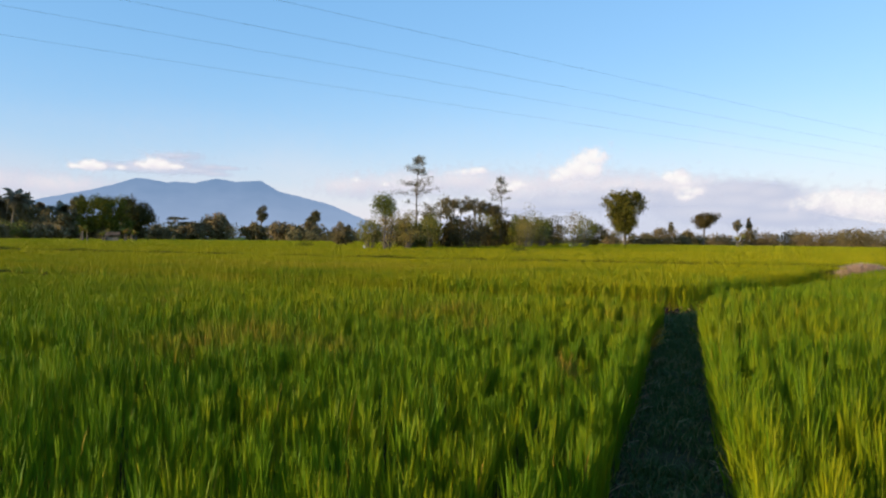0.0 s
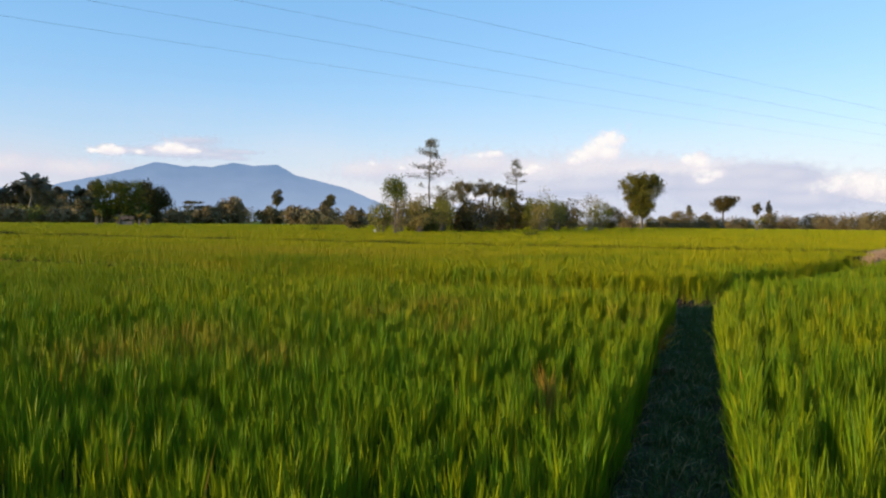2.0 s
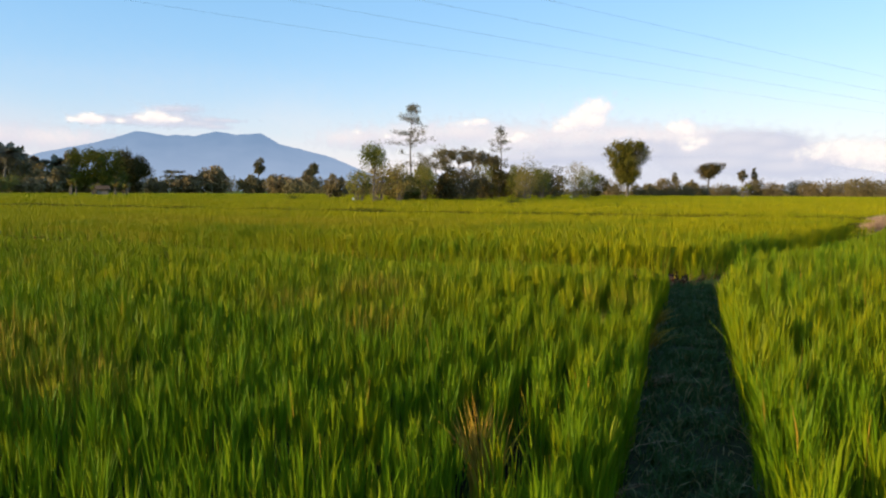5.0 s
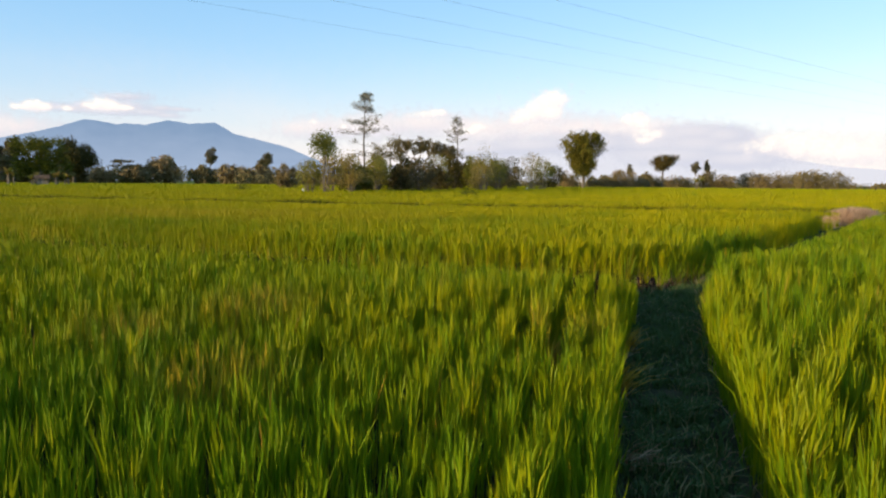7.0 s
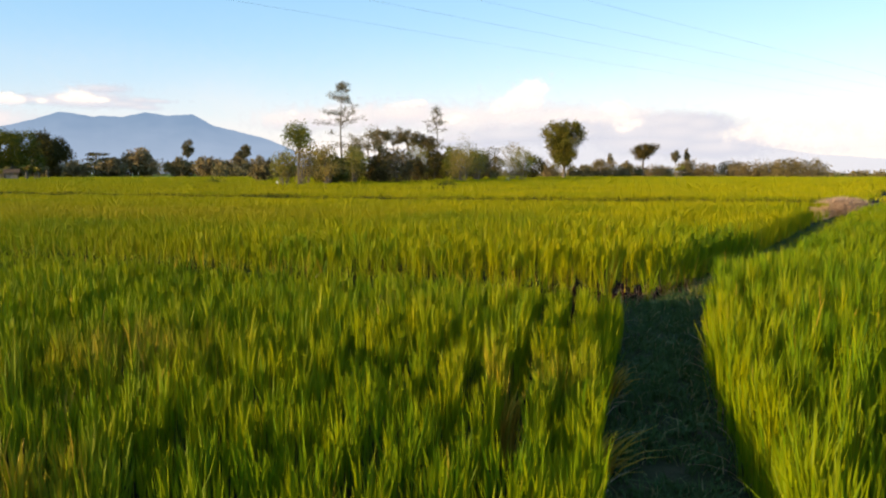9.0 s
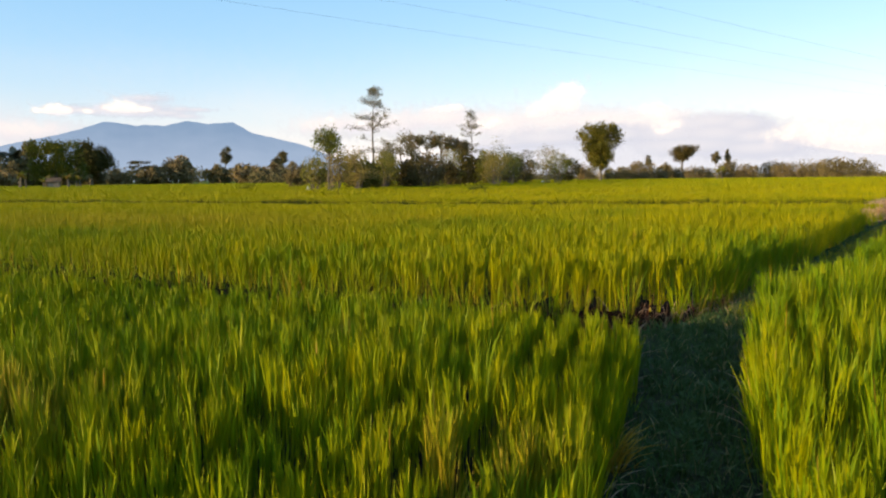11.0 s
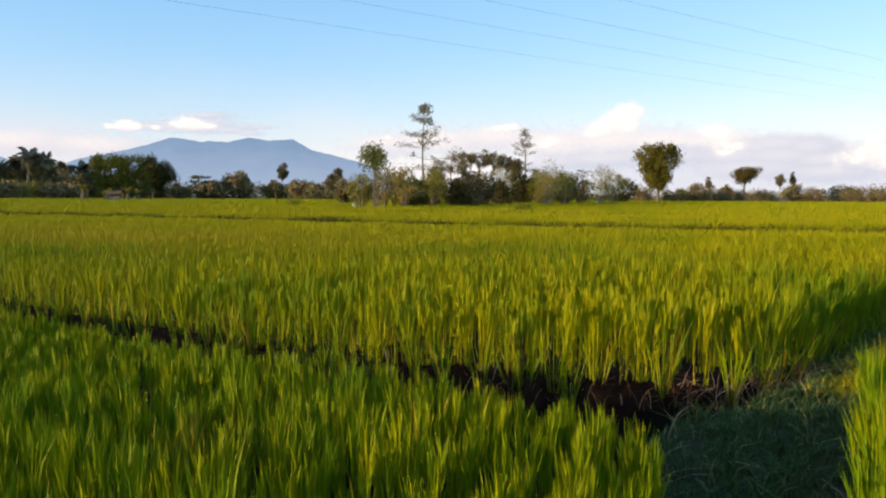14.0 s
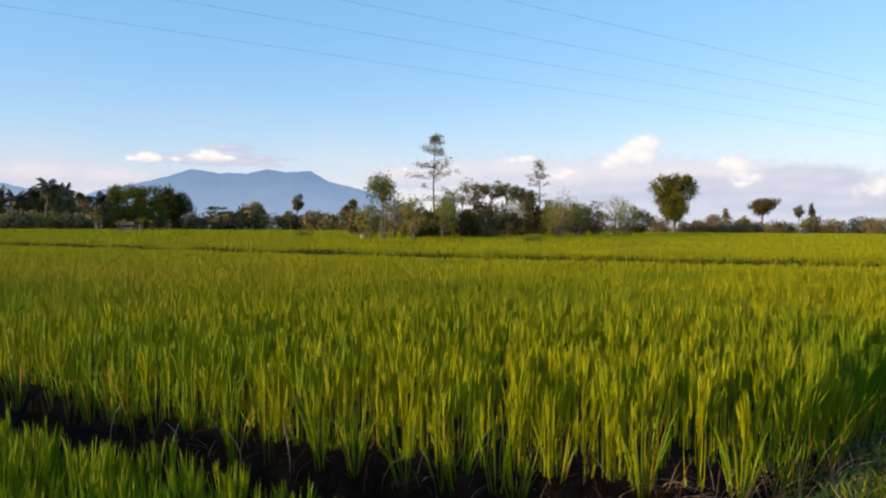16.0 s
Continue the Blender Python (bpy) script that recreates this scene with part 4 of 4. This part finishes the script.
def far_woods():
    """The unbroken low line of trees at the back of the plain."""
    n = 520
    a = np.radians(np.linspace(-75, 30, n) + rng.normal(0, 0.3, n))
    d = np.where(np.degrees(a) < -33, 400, np.where(np.degrees(a) < -12, 240, 330)) + rng.uniform(-15, 60, n)
    x, y = np.sin(a) * d, np.cos(a) * d
    h = (3.2 + 1.6 * waves(np.degrees(a), 0 * a, 5, 31) + rng.uniform(0, 1.8, n)).clip(1.8, 9)
    h = h * np.interp(np.degrees(a), [-44, -38, -33.1, -33, -14, -6, 30], [2.6, 1.9, 1.7, 1.0, 0.85, 0.32, 0.30])
    c = np.concatenate([np.stack([x, y, h * k + MUD], 1) for k in (0.15, 0.45, 0.75)])
    v, t, i, m = leaves(c, np.tile(np.where(np.degrees(a) < -33, 4.4, 2.4), 3), 36, 0.55, 0.8)
    heap = Heap()
    # beyond -8 degrees the tone is raised: haze put into the leaf colour
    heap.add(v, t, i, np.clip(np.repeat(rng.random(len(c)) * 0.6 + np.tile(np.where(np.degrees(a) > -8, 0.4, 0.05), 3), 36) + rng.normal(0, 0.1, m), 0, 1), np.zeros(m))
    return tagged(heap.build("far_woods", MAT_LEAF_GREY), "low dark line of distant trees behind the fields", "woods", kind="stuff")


far_woods()

# the dense grove at the end of the tree line
scaled_to_view(umbrella_tree(-233.5, 184.2, 4.9, 2.7), 2.70)
scaled_to_view(umbrella_tree(-245.9, 200.6, 4.3, 2.6), 2.81)
scaled_to_view(scrub_tree(-211.6, 163.6, 1.6, 3.7), 2.93)
scaled_to_view(bush_tree(-205.7, 170.8, 1.3, 3.8), 2.90)
scaled_to_view(banana_plant(-124.9, 114.0, 1.7, 2.0), 1.83)
scaled_to_view(bush_tree(-208.2, 151.6, 1.5, 4.3, True), 2.77)
scaled_to_view(column_tree(-255.6, 234.9, 7.2, 2.5), 2.59)
scaled_to_view(bush_tree(-228.4, 212.7, 3.1, 4.8, True), 2.33)
scaled_to_view(bush_tree(-243.4, 240.3, 2.9, 5.2, True), 2.56)
scaled_to_view(bush_tree(-263.9, 276.1, 2.5, 4.9, True), 2.85)


def field_shrub(x, y, h, w):
    """A low dark tangle of weeds standing out of the rice."""
    ob = tree_base("field_shrub", x, y, "low dark green shrub standing in the rice", "shrub")
    wood = Wood()
    pts = blob(22, x, h * 0.55, w * 0.45, h * 0.4)
    for p in pts[:6]:
        wood.limb([(p[0] * 0.2, p[1] * 0.2, -0.1), (p[0] * 0.6, p[1] * 0.6, p[2] * 0.6), tuple(p)], [0.02, 0.015, 0.006], 5)
    wood.build(ob)
    crown(ob, pts, 0.22 * w, 40, 0.07, MAT_LEAF, 0.15)
    return ob


field_shrub(-14.9, 49.0, 1.05, 2.0)
field_shrub(-47.0, 66.5, 1.1, 2.6)

# ---------------------------------------------------------------- small things at the tree line
def box(bm, x0, x1, y0, y1, z0, z1):
    m = Matrix.Translation(((x0 + x1) / 2, (y0 + y1) / 2, (z0 + z1) / 2)) @ Matrix.Diagonal((x1 - x0, y1 - y0, z1 - z0, 1))
    bmesh.ops.create_cube(bm, size=1, matrix=m)


def field_hut(x, y, turn):
    hut = tagged(new("field_hut"), "small pale field hut with a clay roof under trees", "hut")
    hut.matrix_world = pose(x, y, MUD, 0, 0, turn)
    for sx in (-1, 1):
        for sy in (-0.8, 0.8):
            bm = bmesh.new()
            box(bm, sx - 0.06, sx + 0.06, sy - 0.06, sy + 0.06, 0, 1.9)
            part("post", bm, MAT_BARK, hut)
    bm = bmesh.new()
    box(bm, -1.0, 1.0, -0.75, 0.75, 0.5, 1.35)
    part("wall", bm, MAT_WALL, hut)
    bm = bmesh.new()
    v = [bm.verts.new(p) for p in ((-1.4, -1.2, 1.75), (1.4, -1.2, 1.75), (1.4, 0, 2.5), (-1.4, 0, 2.5), (-1.4, 1.2, 1.75), (1.4, 1.2, 1.75))]
    bm.faces.new(v[:4])
    bm.faces.new((v[3], v[2], v[5], v[4]))
    bmesh.ops.solidify(bm, geom=bm.faces[:], thickness=0.08)
    part("roof", bm, MAT_ROOF, hut)
    return hut


field_hut(-119.5, 111.0, 40)


def sack(x, y, w, label):
    bm = bmesh.new()
    bmesh.ops.create_uvsphere(bm, u_segments=16, v_segments=12, radius=1)
    for v in bm.verts:
        k = 1 + 0.15 * noise.noise(v.co * 2 + Vector((x, y, 0)))
        v.co = Vector((v.co.x * w * 0.5 * k, v.co.y * w * 0.35 * k, (max(v.co.z, -0.9) + 0.9) * 0.46 * k))
    me = bpy.data.meshes.new("white_sack")
    bm.to_mesh(me)
    bm.free()
    me.materials.append(MAT_SACK)
    ob = new("white_sack", me)
    ob.matrix_world = pose(x, y, MUD, 0, 0, 20)
    return tagged(ob, label, "sack")


sack(-35.0, 58.5, 0.32, "full white plastic sack standing at the field edge")
sack(-23.0, 126.2, 0.7, "white sack standing under scrubby trees")

# ---------------------------------------------------------------- overhead wires
def wire(off, height):
    """One conductor of the power line that crosses the plain."""
    n = Vector((-math.sin(radians(57.52)), math.cos(radians(57.52)), 0))
    along = Vector((math.sin(radians(32.48)), math.cos(radians(32.48)), 0))
    base = Vector((-0.1, -4.3, 0)) + n * off
    pts = [base + along * s + Vector((0, 0, height + 0.00003 * s * s)) for s in np.linspace(-260, 420, 41)]
    v, t = tube(pts, [0.0105] * len(pts), 5)
    ob = mesh_object("power_line_wire", v, t, MAT_WIRE, smooth=True)
    return tagged(ob, "thin dark power line wire high over the fields", "wire", "power line wires")


for off in (79.0, 68.05, 59.45, 51.0):
    wire(off, 21.6)

# ---------------------------------------------------------------- hills and clouds far off
def mountain(name, label, points, depth, mat, rough):
    """A far ridge: a slope that falls to both sides of a crest."""
    az = np.array([p[0] for p in points])
    ht = np.array([p[1] for p in points])
    a = np.linspace(az[0], az[-1], 420)
    crest = np.interp(a, az, ht)
    crest = np.convolve(np.pad(crest, 2, mode="edge"), np.array([1, 2, 3, 2, 1]) / 9, mode="valid")
    crest = crest + rough * waves(a, 0 * a, 1.6, 41) + rough * 0.5 * waves(a, 0 * a, 0.5, 42)
    rows = []
    for k, u in enumerate(np.linspace(0, 1, 26)):
        d = depth - 900 * (1 - u)
        z = np.maximum(crest, 0) * u ** 1.35
        z = z * (1 + (1 - u) * 0.10 * waves(a * 60, np.full_like(a, d * 0.5), 260, 43) * u)
        rows.append(np.stack([np.sin(np.radians(a)) * d, np.cos(np.radians(a)) * d, z - 5], 1))
    v = np.array(rows)
    r, c = v.shape[:2]
    idx = np.arange(r * c).reshape(r, c)
    q = np.stack([idx[:-1, :-1], idx[:-1, 1:], idx[1:, 1:], idx[1:, :-1]], -1).reshape(-1, 4)
    ob = mesh_object(name, v, np.concatenate([q[:, [0, 1, 2]], q[:, [0, 2, 3]]]), mat, smooth=True)
    return tagged(ob, label, "mountain", kind="structure")


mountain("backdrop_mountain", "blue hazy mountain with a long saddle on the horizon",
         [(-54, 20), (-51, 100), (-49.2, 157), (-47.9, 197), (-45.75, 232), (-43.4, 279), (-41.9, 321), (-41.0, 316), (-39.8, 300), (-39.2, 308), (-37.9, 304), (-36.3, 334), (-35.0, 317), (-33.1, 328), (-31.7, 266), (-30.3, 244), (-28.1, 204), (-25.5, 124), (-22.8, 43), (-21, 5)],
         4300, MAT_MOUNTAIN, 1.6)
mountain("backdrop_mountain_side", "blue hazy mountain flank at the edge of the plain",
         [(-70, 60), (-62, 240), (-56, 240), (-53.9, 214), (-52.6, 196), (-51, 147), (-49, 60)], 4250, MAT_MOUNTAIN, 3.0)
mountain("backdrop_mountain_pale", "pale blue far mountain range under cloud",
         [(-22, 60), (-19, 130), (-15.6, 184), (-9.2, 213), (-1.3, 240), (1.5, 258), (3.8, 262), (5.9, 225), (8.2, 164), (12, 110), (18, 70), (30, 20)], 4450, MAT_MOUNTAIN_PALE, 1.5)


def cloud_material(name, shade, mid, bright, glow, rough, lo, hi, most):
    m = bpy.data.materials.new(name)
    m.use_nodes = True
    nt = m.node_tree
    nt.nodes.remove(nt.nodes["Principled BSDF"])
    em = nt.nodes.new("ShaderNodeEmission")
    # light and shade painted into the emission, from shade to bright by crest
    nt.links.new(ramp(nt, attr(nt, "crest"), [(0.0, shade), (0.5, mid), (1.0, bright)]), em.inputs[0])
    em.inputs[1].default_value = glow
    clear = nt.nodes.new("ShaderNodeBsdfTransparent")
    mx = nt.nodes.new("ShaderNodeMixShader")
    add = nt.nodes.new("ShaderNodeMath")
    add.operation = "MULTIPLY_ADD"
    nt.links.new(noise_tex(nt, 0.022, 8), add.inputs[0])
    add.inputs[1].default_value = rough
    nt.links.new(attr(nt, "thickness"), add.inputs[2])
    edge = nt.nodes.new("ShaderNodeMapRange")
    edge.interpolation_type = "SMOOTHSTEP"
    edge.inputs[1].default_value, edge.inputs[2].default_value = lo + rough * 0.5, hi + rough * 0.5
    edge.inputs[4].default_value = most
    nt.links.new(add.outputs[0], edge.inputs[0])
    nt.links.new(edge.outputs[0], mx.inputs[0])
    nt.links.new(clear.outputs[0], mx.inputs[1])
    nt.links.new(em.outputs[0], mx.inputs[2])
    nt.links.new(mx.outputs[0], nt.nodes["Material Output"].inputs[0])
    return m


MAT_CLOUD = cloud_material("cloud", (0.74, 0.73, 0.83), (0.92, 0.87, 0.89), (1.0, 0.97, 0.94), 0.97, 1.5, 0.12, 0.95, 0.96)
MAT_CLOUD_GREY = cloud_material("grey_cloud", (0.56, 0.61, 0.78), (0.61, 0.65, 0.80), (0.70, 0.72, 0.84), 0.92, 0.9, 0.05, 0.95, 0.90)
MAT_VEIL = cloud_material("thin_cloud", (0.60, 0.63, 0.78), (0.74, 0.72, 0.83), (0.90, 0.83, 0.87), 0.92, 0.6, 0.08, 0.8, 0.85)


def cloud(label, puffs, mat=MAT_CLOUD, dist=4330, strength=1.0):
    """A sheet of far cloud made of soft puffs (azimuth, height, half width in degrees, half height)."""
    puffs = [(p[0], p[1], p[2] * 1.15, p[3] * 1.15) for p in puffs]
    az0, az1 = min(p[0] - 2.2 * p[2] for p in puffs), max(p[0] + 2.2 * p[2] for p in puffs)
    z0, z1 = max(20, min(p[1] - 2.2 * p[3] for p in puffs)), max(p[1] + 2.2 * p[3] for p in puffs)
    a, z = np.meshgrid(np.linspace(az0, az1, 84), np.linspace(z0, z1, 44))
    den, lit = np.zeros_like(a), np.zeros_like(a)
    for pa, pz, wa, wz in puffs:
        g = np.exp(-((a - pa) / wa) ** 2 - ((z - pz) / wz) ** 2)
        den = 1 - (1 - den) * (1 - 0.9 * g)
        # sunlit upper-left side of each puff, painted into the glow as crest
        lit = np.maximum(lit, np.exp(-((a - pa + wa * 0.3) / wa) ** 2 - ((z - pz - wz * 0.3) / (wz * 0.9)) ** 2))
    v = np.stack([np.sin(np.radians(a)) * dist, np.cos(np.radians(a)) * dist, z * dist / 4330], -1)
    r, c = a.shape
    idx = np.arange(r * c).reshape(r, c)
    q = np.stack([idx[:-1, :-1], idx[:-1, 1:], idx[1:, 1:], idx[1:, :-1]], -1).reshape(-1, 4)
    ob = mesh_object("backdrop_cloud", v, np.concatenate([q[:, [0, 1, 2]], q[:, [0, 2, 3]]]), mat, None,
                     {"thickness": (den * strength).ravel(), "crest": lit.ravel()}, True)
    ob.visible_shadow = False
    return tagged(ob, label, "cloud", kind="structure")


cloud("grey thin cloud trailing past the mountain top", [(-38.8, 398, 1.2, 26), (-42.0, 392, 0.6, 18), (-36.6, 390, 0.7, 15), (-35.3, 389, 1.0, 11), (-39.1, 445, 1.9, 24), (-42.2, 372, 1.6, 18), (-40.0, 360, 2.0, 18), (-37.4, 366, 1.4, 15), (-44.2, 380, 1.5, 20), (-36.2, 352, 0.9, 12)], MAT_CLOUD_GREY, 4345, 0.95)
cloud("small white wedge of cloud over the mountain", [(-45.6, 366, 0.8, 14), (-44.8, 380, 0.75, 24), (-44.2, 372, 0.5, 18), (-42.9, 368, 0.4, 16)], strength=1.15)
cloud("bright small cloud over the mountain saddle", [(-40.7, 404, 0.65, 30), (-41.2, 388, 0.6, 20), (-40.0, 392, 0.6, 22), (-39.1, 386, 0.6, 13)], strength=1.25)
cloud("lavender veil of cloud low over the plain", [(-26, 300, 3.0, 60), (-21, 320, 4.0, 80), (-16.7, 340, 3.2, 70), (-12.3, 300, 3.5, 80), (-8, 320, 3.5, 90), (-4, 290, 3.5, 80), (0, 290, 3.5, 75), (4, 260, 3.0, 65), (8, 200, 3.5, 60), (13, 190, 4, 70)], MAT_VEIL, 4350, 0.75)
cloud("dim lavender cloud low beside the mountain", [(-56, 250, 3.5, 60), (-51, 270, 3.5, 70), (-46, 260, 3.0, 60), (-60, 260, 4, 60)], MAT_VEIL, 4350, 0.7)
cloud("grey cloud bank lying on the far range", [(3.2, 284, 2.6, 46), (5.2, 262, 1.4, 44), (1.4, 268, 1.8, 46), (-5.5, 270, 1.8, 36), (0.5, 215, 2.6, 50), (3.6, 212, 2.6, 50), (6.0, 190, 1.8, 44), (-3.5, 225, 2.2, 46), (2, 150, 4, 50), (6.5, 130, 2.5, 40), (-8.5, 215, 3, 44), (-13, 195, 3, 40)], MAT_CLOUD_GREY, 3490, 1.1)
cloud("bright billowing cumulus cloud low in the sky", [(-7.25, 478, 0.85, 54), (-7.95, 462, 0.9, 56), (-8.7, 424, 0.95, 54), (-9.5, 390, 0.9, 40), (-10.2, 366, 0.7, 28), (-7.6, 405, 0.8, 40)])
cloud("low white cloud tufts above the trees", [(-13.2, 325, 0.8, 26), (-13.9, 302, 0.8, 24), (-17.4, 397, 1.3, 20), (-16.3, 408, 0.7, 20), (-25.9, 340, 0.6, 18), (-23.7, 320, 0.4, 18)], strength=0.8)
cloud("small white cumulus over the far range", [(-1.7, 364, 1.0, 40), (-0.9, 342, 0.9, 34), (-0.3, 280, 1.0, 28), (-0.7, 250, 0.7, 20)], dist=3470, strength=0.95)
cloud("pinkish bright cloud at the end of the range", [(7.5, 200, 1.6, 38), (9.2, 226, 1.9, 48), (10.9, 200, 1.9, 66), (13, 180, 2.3, 66), (16, 190, 2.5, 66)], dist=3480, strength=0.8)


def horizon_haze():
    """A glowing see-through ring: pale haze painted along the whole horizon, thinning upwards."""
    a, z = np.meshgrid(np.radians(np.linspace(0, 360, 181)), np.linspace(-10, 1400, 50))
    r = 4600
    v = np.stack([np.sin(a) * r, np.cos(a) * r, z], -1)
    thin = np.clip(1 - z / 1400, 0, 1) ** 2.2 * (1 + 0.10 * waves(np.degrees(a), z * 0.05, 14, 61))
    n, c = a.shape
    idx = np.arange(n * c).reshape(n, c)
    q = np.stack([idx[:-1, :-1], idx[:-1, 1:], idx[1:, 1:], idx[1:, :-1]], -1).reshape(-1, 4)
    # crest paints the ring brighter on one side than on the other
    ob = mesh_object("backdrop_haze", v, np.concatenate([q[:, [0, 1, 2]], q[:, [0, 2, 3]]]), MAT_HAZE, None,
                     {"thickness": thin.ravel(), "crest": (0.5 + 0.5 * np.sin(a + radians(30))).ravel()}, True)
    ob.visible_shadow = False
    return tagged(ob, "glowing pale haze ring along the whole horizon", "sky", kind="structure")


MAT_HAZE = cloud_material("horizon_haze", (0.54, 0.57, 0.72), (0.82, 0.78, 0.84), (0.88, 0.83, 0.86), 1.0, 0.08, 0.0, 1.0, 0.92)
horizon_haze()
